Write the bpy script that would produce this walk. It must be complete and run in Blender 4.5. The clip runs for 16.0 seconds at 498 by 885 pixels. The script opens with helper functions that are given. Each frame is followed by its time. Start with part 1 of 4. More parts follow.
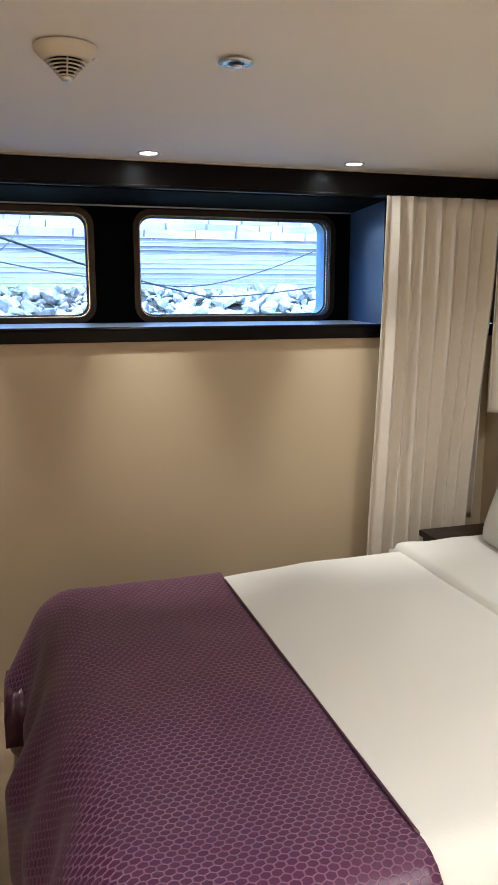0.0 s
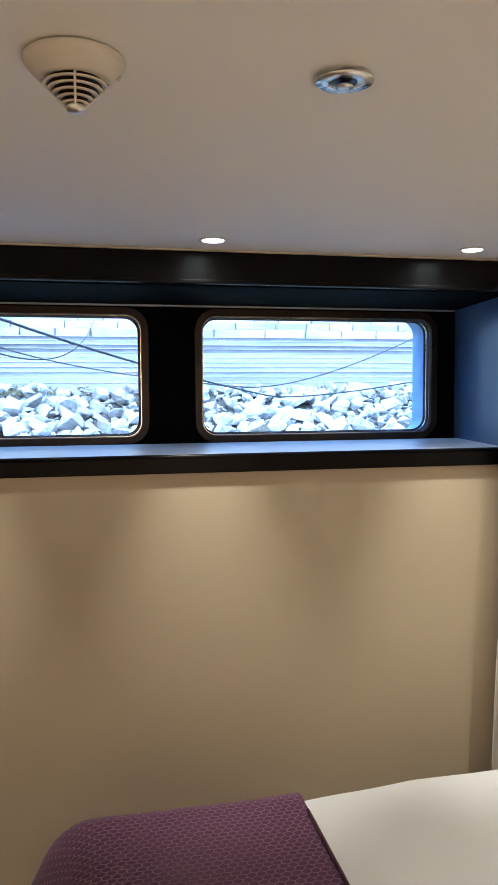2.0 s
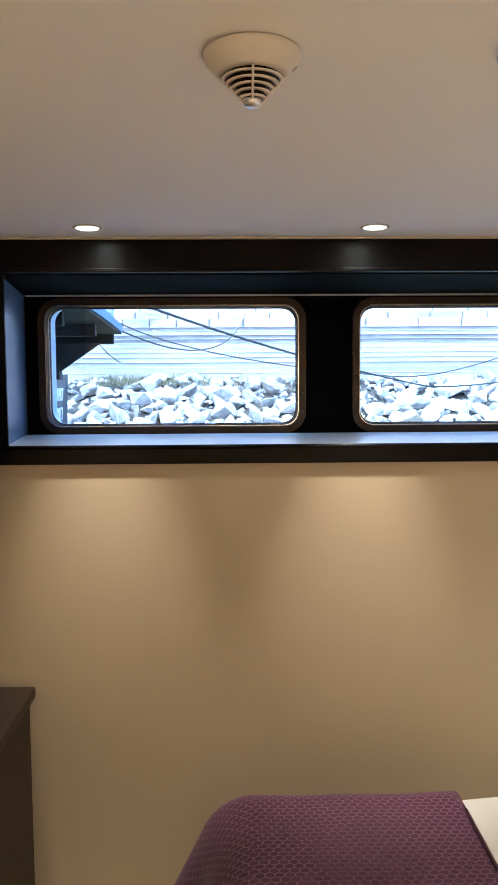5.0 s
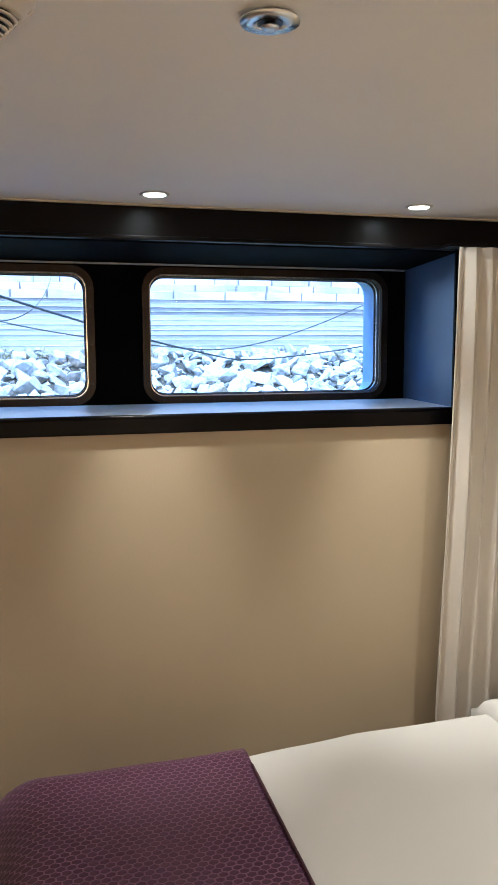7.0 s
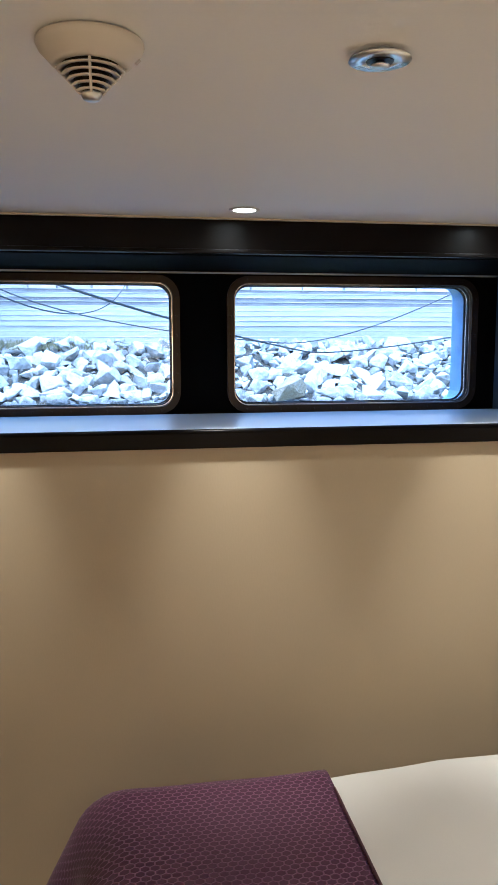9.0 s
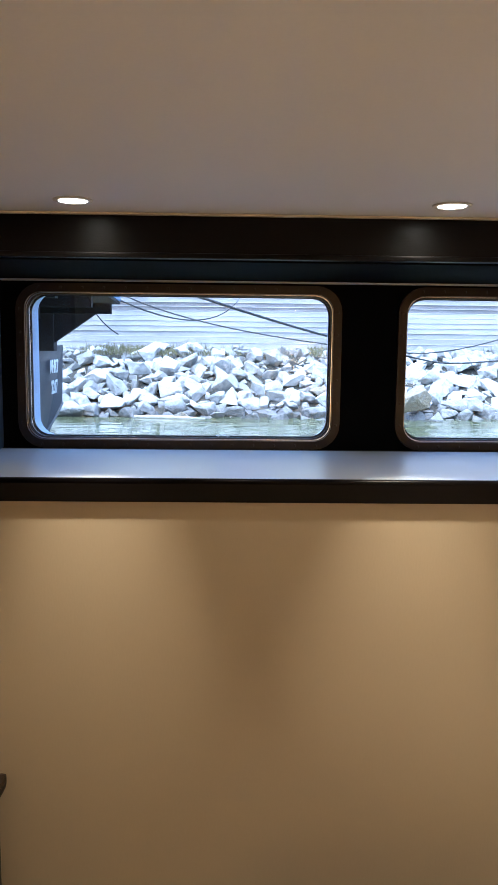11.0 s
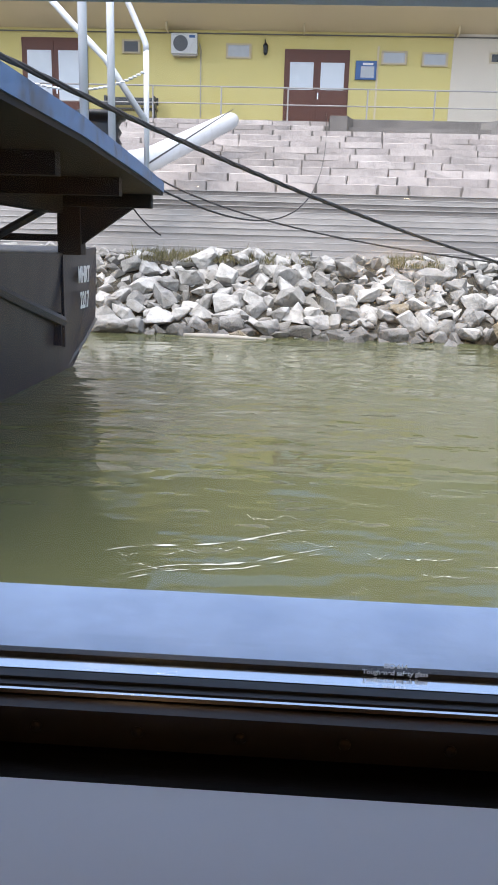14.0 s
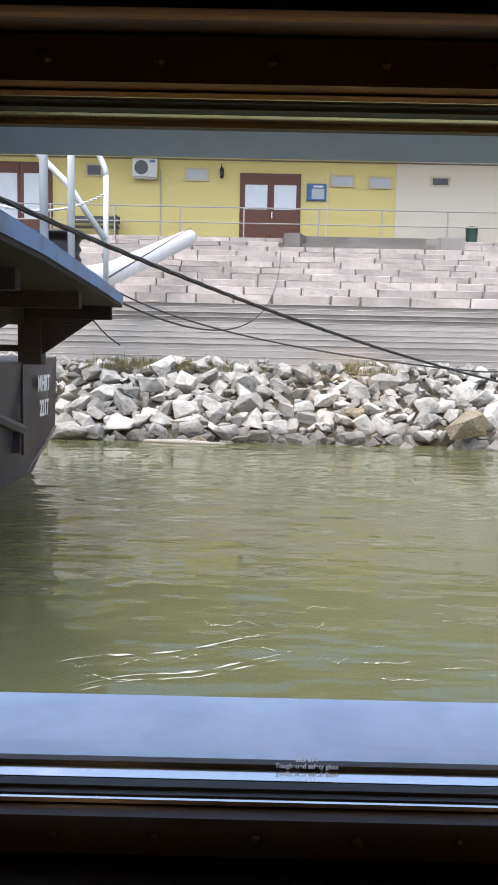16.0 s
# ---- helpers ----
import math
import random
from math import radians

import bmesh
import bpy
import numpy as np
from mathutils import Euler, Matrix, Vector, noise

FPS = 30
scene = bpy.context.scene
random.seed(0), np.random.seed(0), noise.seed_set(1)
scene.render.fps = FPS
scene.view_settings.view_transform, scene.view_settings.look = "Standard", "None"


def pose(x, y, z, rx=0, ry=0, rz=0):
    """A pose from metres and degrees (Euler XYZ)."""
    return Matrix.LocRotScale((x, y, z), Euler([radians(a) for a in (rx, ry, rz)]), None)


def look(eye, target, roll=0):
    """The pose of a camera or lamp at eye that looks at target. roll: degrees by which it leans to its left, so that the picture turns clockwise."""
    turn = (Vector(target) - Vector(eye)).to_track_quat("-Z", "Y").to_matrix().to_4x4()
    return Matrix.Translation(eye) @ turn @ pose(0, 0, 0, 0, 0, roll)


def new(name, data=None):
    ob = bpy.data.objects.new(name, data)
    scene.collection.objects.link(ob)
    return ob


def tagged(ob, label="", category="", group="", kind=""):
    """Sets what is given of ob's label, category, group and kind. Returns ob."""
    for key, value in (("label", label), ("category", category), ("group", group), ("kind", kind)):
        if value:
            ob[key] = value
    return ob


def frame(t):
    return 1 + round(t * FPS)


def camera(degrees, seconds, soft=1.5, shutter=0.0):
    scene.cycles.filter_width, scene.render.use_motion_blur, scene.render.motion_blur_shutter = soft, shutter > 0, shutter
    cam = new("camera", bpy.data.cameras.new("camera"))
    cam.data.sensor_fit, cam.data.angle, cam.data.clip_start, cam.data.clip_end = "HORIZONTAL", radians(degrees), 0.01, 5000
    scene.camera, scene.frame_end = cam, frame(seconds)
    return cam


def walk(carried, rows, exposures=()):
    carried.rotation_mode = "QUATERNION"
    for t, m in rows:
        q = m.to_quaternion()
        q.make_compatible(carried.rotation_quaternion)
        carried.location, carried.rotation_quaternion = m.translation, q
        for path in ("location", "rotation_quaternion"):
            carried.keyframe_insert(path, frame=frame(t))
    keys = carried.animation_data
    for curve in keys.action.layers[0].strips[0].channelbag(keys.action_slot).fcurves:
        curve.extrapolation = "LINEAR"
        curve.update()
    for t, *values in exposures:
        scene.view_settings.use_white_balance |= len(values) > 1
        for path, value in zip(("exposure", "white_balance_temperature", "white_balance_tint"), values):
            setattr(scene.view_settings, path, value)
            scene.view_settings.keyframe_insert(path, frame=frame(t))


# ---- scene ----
cam = camera(36.0, 16.0)
PATH = [
    (0, (-0.445, -2.991, 1.613), (0.137, -1.116, 1.231), 0.0),
    (0.5, (-0.352, -2.798, 1.631), (0.238, -0.907, 1.356), -0.3),
    (1, (-0.326, -2.606, 1.643), (0.27, -0.71, 1.42), -0.3),
    (1.5, (-0.323, -2.386, 1.673), (0.265, -0.482, 1.503), -0.3),
    (2, (-0.303, -2.319, 1.682), (0.118, -0.369, 1.544), -0.3),
    (2.5, (-0.304, -2.286, 1.679), (-0.081, -0.302, 1.558), -0.1),
    (3, (-0.32, -2.259, 1.69), (-0.263, -0.265, 1.548), -0.3),
    (3.2, (-0.327, -2.268, 1.686), (-0.322, -0.273, 1.547), -0.4),
    (5.3, (-0.331, -2.323, 1.68), (-0.275, -0.332, 1.505), -0.3),
    (5.5, (-0.324, -2.315, 1.683), (-0.207, -0.327, 1.498), -0.3),
    (6, (-0.287, -2.306, 1.679), (-0.017, -0.335, 1.477), -0.4),
    (6.5, (-0.26, -2.302, 1.675), (0.155, -0.358, 1.455), -0.4),
    (7, (-0.251, -2.313, 1.67), (0.263, -0.394, 1.437), -0.3),
    (7.5, (-0.257, -2.317, 1.673), (0.291, -0.409, 1.432), -0.3),
    (8, (-0.259, -2.321, 1.674), (0.259, -0.406, 1.425), -0.2),
    (8.5, (-0.271, -2.315, 1.694), (0.165, -0.38, 1.437), -0.2),
    (9, (-0.278, -2.277, 1.748), (0.047, -0.321, 1.485), -0.1),
    (9.5, (-0.275, -2.231, 1.801), (-0.06, -0.26, 1.541), -0.1),
    (10, (-0.291, -2.21, 1.814), (-0.181, -0.229, 1.56), -0.1),
    (10.2, (-0.304, -2.196, 1.803), (-0.231, -0.213, 1.552), -0.2),
    (12.3, (-0.513, -0.723, 1.808), (-0.487, 1.257, 1.526), 1.1),
    (12.5, (-0.507, -0.577, 1.795), (-0.493, 1.401, 1.502), 1.2),
    (13, (-0.486, -0.259, 1.787), (-0.524, 1.709, 1.433), 1.6),
    (13.5, (-0.494, -0.044, 1.793), (-0.567, 1.908, 1.364), 1.8),
    (14, (-0.506, 0.13, 1.792), (-0.604, 2.068, 1.307), 1.7),
    (14.5, (-0.481, 0.201, 1.788), (-0.581, 2.12, 1.233), 1.2),
    (15, (-0.485, 0.145, 1.806), (-0.524, 2.104, 1.408), 1.8),
    (15.5, (-0.483, 0.153, 1.794), (-0.53, 2.135, 1.532), 1.7),
    (16, (-0.469, 0.09, 1.801), (-0.478, 2.078, 1.585), 1.2),
]

EXPOSURES = [(0.0, 2.57, 3990, 5), (2.4, 2.57, 3990, 5), (3.2, 2.66, 4080, 6), (5.4, 2.82, 4230, 6), (6.4, 2.6, 4060, 5), (7.5, 2.55, 3990, 5), (10.2, 2.5, 3990, 5), (12.3, 2.0, 5650, 13), (13.2, 1.65, 5700, 10), (14.2, 1.47, 6300, 12), (16.0, 1.47, 6450, 12)]
walk(cam, [(t, look(eye, target, roll)) for t, eye, target, roll in PATH], EXPOSURES)

# ---- plan (metres) ----
CEIL = 2.1
ROOM_L, ROOM_R, ROOM_BACK = -1.5, 1.62, -3.7
SILL_TOP, SILL_LOW, REC_TOP, REC_Y = 1.483, 1.428, 2.006, 0.567
GLASS = [(-1.03, -0.09), (0.14, 1.068)]
GZ0, GZ1 = 1.509, 1.957
HULL_Y = 0.75
WATER = 0.45
BANK_Y = 28.3

# ---- world and light ----
world = bpy.data.worlds.new("sky")
scene.world = world
world.use_nodes = True
wn = world.node_tree.nodes
sky = wn.new("ShaderNodeTexSky")
sky.sky_type, sky.sun_disc = "NISHITA", False
sky.sun_elevation, sky.sun_rotation = radians(66), radians(200)
sky.air_density, sky.dust_density, sky.ozone_density = 0.9, 3.5, 1.0
wn["Background"].inputs["Strength"].default_value = 0.15
world.node_tree.links.new(sky.outputs[0], wn["Background"].inputs["Color"])

sun_data = bpy.data.lights.new("sun", "SUN")
sun_data.energy, sun_data.angle, sun_data.color = 1.4, radians(110), (1.0, 0.97, 0.93)
sun = new("sun", sun_data)
sun.matrix_world = look((-5, -2, 34), (0, 8, 0))

LAMP_COLOR = (1.0, 0.665, 0.34)


def spot(x, y, watts, wide):
    d = bpy.data.lights.new("downlight_bulb", "SPOT")
    d.energy, d.color, d.spot_size, d.spot_blend, d.shadow_soft_size = watts, LAMP_COLOR, radians(wide), 1.0, 0.018
    o = new("downlight_bulb", d)
    o.matrix_world = look((x, y, CEIL - 0.012), (x, y, 0))
    return o


# ---- materials ----
def nodes_of(name):
    m = bpy.data.materials.new(name)
    m.use_nodes = True
    return m, m.node_tree.nodes, m.node_tree.links, m.node_tree.nodes["Principled BSDF"]


def surface(name, color, rough=0.5, metal=0.0, vary=0.12, scale=6.0, bump=0.0, bump_scale=60.0, stain=None, stain_amount=0.3,
            stain_scale=1.5, bump_depth=0.01, wet=None, stretch=(1, 1, 1), spec=0.5, coat=0.0, rand=0.0, island=False, rough_vary=0.1):
    """A procedural surface: base colour with large and fine variation, optional stains, relief and random tone per piece."""
    m, n, l, p = nodes_of(name)
    tc, mp = n.new("ShaderNodeTexCoord"), n.new("ShaderNodeMapping")
    mp.inputs["Scale"].default_value = stretch
    l.new(tc.outputs["Object"], mp.inputs[0])
    geo = n.new("ShaderNodeNewGeometry")
    if rand:
        l.new(geo.outputs["Position"], mp.inputs[0])
    big, fine = n.new("ShaderNodeTexNoise"), n.new("ShaderNodeTexNoise")
    big.inputs["Scale"].default_value, big.inputs["Detail"].default_value = scale, 6
    fine.inputs["Scale"].default_value, fine.inputs["Detail"].default_value = bump_scale, 5
    l.new(mp.outputs[0], big.inputs["Vector"])
    l.new(mp.outputs[0], fine.inputs["Vector"])
    ramp = n.new("ShaderNodeMapRange")
    ramp.inputs["From Min"].default_value, ramp.inputs["From Max"].default_value = 0.25, 0.75
    ramp.inputs["To Min"].default_value, ramp.inputs["To Max"].default_value = 1 - vary, 1 + vary
    mixf = n.new("ShaderNodeMath")
    mixf.operation = "MULTIPLY_ADD"
    l.new(fine.outputs[0], mixf.inputs[0])
    mixf.inputs[1].default_value = 0.35
    add = n.new("ShaderNodeMath")
    add.operation = "MULTIPLY"
    l.new(big.outputs[0], add.inputs[0])
    add.inputs[1].default_value = 0.65
    l.new(add.outputs[0], mixf.inputs[2])
    l.new(mixf.outputs[0], ramp.inputs["Value"])
    tone = ramp.outputs[0]
    if rand:
        src = geo.outputs["Random Per Island"] if island else n.new("ShaderNodeObjectInfo").outputs["Random"]
        r = n.new("ShaderNodeMapRange")
        r.inputs["To Min"].default_value, r.inputs["To Max"].default_value = 1 - rand, 1 + rand
        l.new(src, r.inputs["Value"])
        mul = n.new("ShaderNodeMath")
        mul.operation = "MULTIPLY"
        l.new(tone, mul.inputs[0])
        l.new(r.outputs[0], mul.inputs[1])
        tone = mul.outputs[0]
    col = n.new("ShaderNodeVectorMath")
    col.operation = "SCALE"
    col.inputs[0].default_value = color
    l.new(tone, col.inputs["Scale"])
    out = col.outputs[0]
    if stain:
        s = n.new("ShaderNodeTexNoise")
        s.inputs["Scale"].default_value, s.inputs["Detail"].default_value = stain_scale, 8
        l.new(mp.outputs[0], s.inputs["Vector"])
        sr = n.new("ShaderNodeMapRange")
        sr.inputs["From Min"].default_value, sr.inputs["From Max"].default_value = 0.48, 0.68
        sr.inputs["To Max"].default_value = stain_amount
        l.new(s.outputs[0], sr.inputs["Value"])
        mx = n.new("ShaderNodeMix")
        mx.data_type = "RGBA"
        l.new(sr.outputs[0], mx.inputs["Factor"])
        l.new(out, mx.inputs[6])
        mx.inputs[7].default_value = (*stain, 1)
        out = mx.outputs[2]
    if wet:
        sep, mk = n.new("ShaderNodeSeparateXYZ"), n.new("ShaderNodeMapRange")
        l.new(geo.outputs["Position"], sep.inputs[0])
        hgt = n.new("ShaderNodeMath")
        hgt.operation = "MULTIPLY_ADD"
        l.new(big.outputs[0], hgt.inputs[0])
        hgt.inputs[1].default_value = -0.25
        l.new(sep.outputs[2], hgt.inputs[2])
        mk.inputs["From Min"].default_value, mk.inputs["From Max"].default_value = wet - 0.12, wet - 0.02
        mk.inputs["To Min"].default_value, mk.inputs["To Max"].default_value = 0.45, 1.0
        l.new(hgt.outputs[0], mk.inputs["Value"])
        damp = n.new("ShaderNodeVectorMath")
        damp.operation = "SCALE"
        l.new(out, damp.inputs[0])
        l.new(mk.outputs[0], damp.inputs["Scale"])
        out = damp.outputs[0]
    l.new(out, p.inputs["Base Color"])
    rr = n.new("ShaderNodeMapRange")
    rr.inputs["To Min"].default_value, rr.inputs["To Max"].default_value = max(0.02, rough - rough_vary), min(1, rough + rough_vary)
    l.new(big.outputs[0], rr.inputs["Value"])
    l.new(rr.outputs[0], p.inputs["Roughness"])
    p.inputs["Metallic"].default_value = metal
    p.inputs["Specular IOR Level"].default_value = spec
    p.inputs["Coat Weight"].default_value = coat
    if bump:
        b = n.new("ShaderNodeBump")
        b.inputs["Strength"].default_value, b.inputs["Distance"].default_value = bump, bump_depth
        l.new(fine.outputs[0], b.inputs["Height"])
        l.new(b.outputs[0], p.inputs["Normal"])
    return m


def hex_cloth(name, base, thread, cell):
    """Woven honeycomb: pale thread outlines round darker six-sided cells."""
    m, n, l, p = nodes_of(name)
    tc = n.new("ShaderNodeTexCoord")

    def vec(op, a, b=None, third=None):
        v = n.new("ShaderNodeVectorMath")
        v.operation = op
        for slot, val in ((0, a), (1, b), (2, third)):
            if val is None:
                continue
            if isinstance(val, tuple):
                v.inputs[slot].default_value = val
            else:
                l.new(val, v.inputs[slot])
        return v

    def num(op, a, b=0.0):
        v = n.new("ShaderNodeMath")
        v.operation = op
        for slot, val in ((0, a), (1, b)):
            if isinstance(val, float):
                v.inputs[slot].default_value = val
            else:
                l.new(val, v.inputs[slot])
        return v.outputs[0]

    wob = n.new("ShaderNodeTexNoise")
    wob.inputs["Scale"].default_value = 5
    l.new(tc.outputs["UV"], wob.inputs["Vector"])
    shift = vec("MULTIPLY", wob.outputs["Color"], (0.012, 0.012, 0)).outputs[0]
    uv = vec("ADD", tc.outputs["UV"], shift).outputs[0]
    q = vec("MULTIPLY", uv, (1 / cell, 1.3 / cell, 0)).outputs[0]
    r, h = (1.0, 1.7320508, 1.0), (0.5, 0.8660254, 0.5)
    wrap = lambda v: vec("SUBTRACT", vec("MODULO", vec("ADD", v, (1000.0, 1732.0508, 0.0)).outputs[0], r).outputs[0], (0.5, 0.8660254, 0.0)).outputs[0]
    a, b = wrap(q), wrap(vec("SUBTRACT", q, (0.5, 0.8660254, 0.0)).outputs[0])

    def hexdist(v):
        s = n.new("ShaderNodeSeparateXYZ")
        l.new(vec("ABSOLUTE", v).outputs[0], s.inputs[0])
        return num("MAXIMUM", s.outputs[0], num("ADD", num("MULTIPLY", s.outputs[0], 0.5), num("MULTIPLY", s.outputs[1], 0.8660254)))

    d = num("MINIMUM", hexdist(a), hexdist(b))
    edge = n.new("ShaderNodeMapRange")
    edge.inputs["From Min"].default_value, edge.inputs["From Max"].default_value = 0.40, 0.47
    l.new(d, edge.inputs["Value"])
    fine = n.new("ShaderNodeTexNoise")
    fine.inputs["Scale"].default_value = 3.0
    l.new(tc.outputs["UV"], fine.inputs["Vector"])
    f = num("MULTIPLY", edge.outputs[0], num("ADD", fine.outputs[0], 0.2))
    mx = n.new("ShaderNodeMix")
    mx.data_type = "RGBA"
    mx.inputs[6].default_value, mx.inputs[7].default_value = (*base, 1), (*thread, 1)
    l.new(f, mx.inputs["Factor"])
    l.new(mx.outputs[2], p.inputs["Base Color"])
    p.inputs["Roughness"].default_value = 0.42
    p.inputs["Sheen Weight"].default_value = 0.06
    bp = n.new("ShaderNodeBump")
    bp.inputs["Strength"].default_value, bp.inputs["Distance"].default_value = 0.8, 0.003
    l.new(edge.outputs[0], bp.inputs["Height"])
    l.new(bp.outputs[0], p.inputs["Normal"])
    return m


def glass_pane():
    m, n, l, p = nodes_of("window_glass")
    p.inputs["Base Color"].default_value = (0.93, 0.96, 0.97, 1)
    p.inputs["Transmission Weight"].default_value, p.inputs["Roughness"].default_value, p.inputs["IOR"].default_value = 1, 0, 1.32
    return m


def water_mat():
    m, n, l, p = nodes_of("river_water")
    geo = n.new("ShaderNodeNewGeometry")
    mp = n.new("ShaderNodeMapping")
    mp.inputs["Scale"].default_value = (0.75, 1.45, 1)
    l.new(geo.outputs["Position"], mp.inputs[0])
    big, small = n.new("ShaderNodeTexNoise"), n.new("ShaderNodeTexNoise")
    big.inputs["Scale"].default_value, big.inputs["Detail"].default_value = 1.5, 2
    small.inputs["Scale"].default_value, small.inputs["Detail"].default_value = 3.2, 3
    l.new(mp.outputs[0], big.inputs["Vector"])
    l.new(mp.outputs[0], small.inputs["Vector"])
    h = n.new("ShaderNodeMath")
    h.operation = "MULTIPLY_ADD"
    l.new(small.outputs[0], h.inputs[0])
    h.inputs[1].default_value = 0.22
    l.new(big.outputs[0], h.inputs[2])
    b = n.new("ShaderNodeBump")
    b.inputs["Distance"].default_value = 0.12
    calm = n.new("ShaderNodeTexNoise")
    calm.inputs["Scale"].default_value, calm.inputs["Detail"].default_value = 0.45, 2
    l.new(geo.outputs["Position"], calm.inputs["Vector"])
    gust = n.new("ShaderNodeMapRange")
    gust.inputs["From Min"].default_value, gust.inputs["From Max"].default_value = 0.38, 0.62
    gust.inputs["To Min"].default_value, gust.inputs["To Max"].default_value = 0.16, 0.50
    l.new(calm.outputs[0], gust.inputs["Value"])
    l.new(gust.outputs[0], b.inputs["Strength"])
    l.new(h.outputs[0], b.inputs["Height"])
    l.new(b.outputs[0], p.inputs["Normal"])
    murk = n.new("ShaderNodeTexNoise")
    murk.inputs["Scale"].default_value = 0.3
    l.new(geo.outputs["Position"], murk.inputs["Vector"])
    mx = n.new("ShaderNodeMix")
    mx.data_type = "RGBA"
    l.new(murk.outputs[0], mx.inputs["Factor"])
    mx.inputs[6].default_value, mx.inputs[7].default_value = (0.082, 0.090, 0.040, 1), (0.108, 0.112, 0.054, 1)
    l.new(mx.outputs[2], p.inputs["Base Color"])
    p.inputs["Roughness"].default_value, p.inputs["IOR"].default_value = 0.03, 1.36
    return m


def printed_mark():
    m, n, l, p = nodes_of("white_glass_print")
    t = n.new("ShaderNodeBsdfTranslucent")
    t.inputs["Color"].default_value = (0.9, 0.9, 0.9, 1)
    l.new(t.outputs[0], n["Material Output"].inputs["Surface"])
    return m


def glow(name, color, strength):
    m, n, l, p = nodes_of(name)
    p.inputs["Emission Color"].default_value, p.inputs["Emission Strength"].default_value = (*color, 1), strength
    return m


M_WALL = surface("beige_wall_panel", (0.52, 0.437, 0.29), 0.38, vary=0.04, scale=2.5, bump=0.04, bump_scale=220, stretch=(1, 1, 0.25), spec=0.45)
M_CEIL = surface("ceiling_paint", (0.86, 0.85, 0.84), 0.6, vary=0.03, scale=1.5, bump=0.03, bump_scale=150)
M_STRIP = surface("cream_trim", (0.70, 0.62, 0.46), 0.5, vary=0.04)
M_DARK = surface("dark_wenge_veneer", (0.0035, 0.0028, 0.003), 0.33, vary=0.3, scale=4, bump=0.03, bump_scale=80, stretch=(0.4, 8, 8), spec=0.13)
M_SOFTDARK = surface("matt_black_board", (0.003, 0.003, 0.0035), 0.8, vary=0.3, scale=4, bump=0.05, bump_scale=80, spec=0.04)
# Base colour adds blue sky sheen to the sill's own pale tone.
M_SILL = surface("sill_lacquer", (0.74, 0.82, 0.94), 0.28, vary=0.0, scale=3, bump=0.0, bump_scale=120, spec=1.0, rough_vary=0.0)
M_SIDE = surface("recess_side_panel", (0.11, 0.16, 0.27), 0.35, vary=0.1, scale=3)
M_FRAME = surface("bronze_window_frame", (0.040, 0.029, 0.021), 0.35, metal=0.6, vary=0.2, scale=12, bump=0.05)
M_SEAL = surface("black_rubber_seal", (0.015, 0.015, 0.016), 0.45, vary=0.2)
M_CHROME = surface("polished_steel", (0.82, 0.84, 0.87), 0.28, metal=1.0, vary=0.05)
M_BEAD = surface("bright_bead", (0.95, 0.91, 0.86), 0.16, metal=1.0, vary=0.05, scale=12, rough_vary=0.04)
M_HULLBLUE = surface("blue_hull_paint", (0.43, 0.54, 0.73), 0.35, vary=0.16, scale=9, stain=(0.31, 0.41, 0.60), stain_amount=0.6, stain_scale=12, bump=0.08)
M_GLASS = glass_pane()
M_CARPET = surface("carpet", (0.30, 0.22, 0.13), 0.95, vary=0.25, scale=5, bump=0.6, bump_scale=300, stain=(0.16, 0.11, 0.06), stain_amount=0.7, stain_scale=4, spec=0.1)
M_SHEET = surface("white_bed_linen", (0.63, 0.615, 0.585), 0.8, vary=0.02, scale=3, bump=0.08, bump_scale=260, spec=0.2)
M_SKIRT = surface("bed_base_cloth", (0.10, 0.08, 0.07), 0.9, vary=0.1)
M_RUNNER = hex_cloth("purple_honeycomb_weave", (0.056, 0.010, 0.050), (0.26, 0.125, 0.22), 0.022)
M_BOLSTER = surface("plum_satin", (0.055, 0.016, 0.035), 0.35, vary=0.2, scale=10, bump=0.1)
M_CURTAIN = surface("curtain_linen", (0.74, 0.69, 0.61), 0.85, vary=0.04, scale=10, bump=0.15, bump_scale=350, spec=0.2)
M_WOOD = surface("dark_brown_furniture", (0.022, 0.014, 0.009), 0.4, vary=0.3, scale=4, stretch=(1, 10, 10), bump=0.05, spec=0.2)
M_PLASTIC = surface("off_white_plastic", (0.68, 0.64, 0.58), 0.45, vary=0.03, scale=8)
M_BLACK = surface("black_plastic", (0.008, 0.008, 0.009), 0.35, vary=0.2)
M_LED = glow("downlight_lens", (1.0, 0.74, 0.42), 9.0)

M_WATER = water_mat()
M_ROCK = surface("quarry_stone", (0.40, 0.382, 0.345), 0.9, vary=0.32, scale=6, bump=1.0, bump_scale=11, bump_depth=0.06, wet=0.58, stain=(0.15, 0.14, 0.115), stain_amount=0.6, stain_scale=3.5, rand=0.32, spec=0.2)
M_ROCKBROWN = surface("brown_stone", (0.27, 0.225, 0.15), 0.9, vary=0.25, scale=5, bump=1.0, bump_scale=11, bump_depth=0.05, stain=(0.36, 0.34, 0.30), stain_amount=0.6, stain_scale=3, spec=0.25)
M_ROCKJ = surface("quarry_stone_small", (0.32, 0.305, 0.275), 0.9, vary=0.3, scale=6, bump=1.0, bump_scale=16, bump_depth=0.03, wet=0.58, stain=(0.15, 0.14, 0.11), stain_amount=0.6, rand=0.35, island=True, spec=0.25)
M_BLOCK = surface("pale_stone_block", (0.42, 0.375, 0.345), 0.9, vary=0.22, scale=3.5, bump=0.8, bump_scale=9, bump_depth=0.03, stain=(0.20, 0.185, 0.17), stain_amount=0.55, stain_scale=0.8, rand=0.17, spec=0.2)
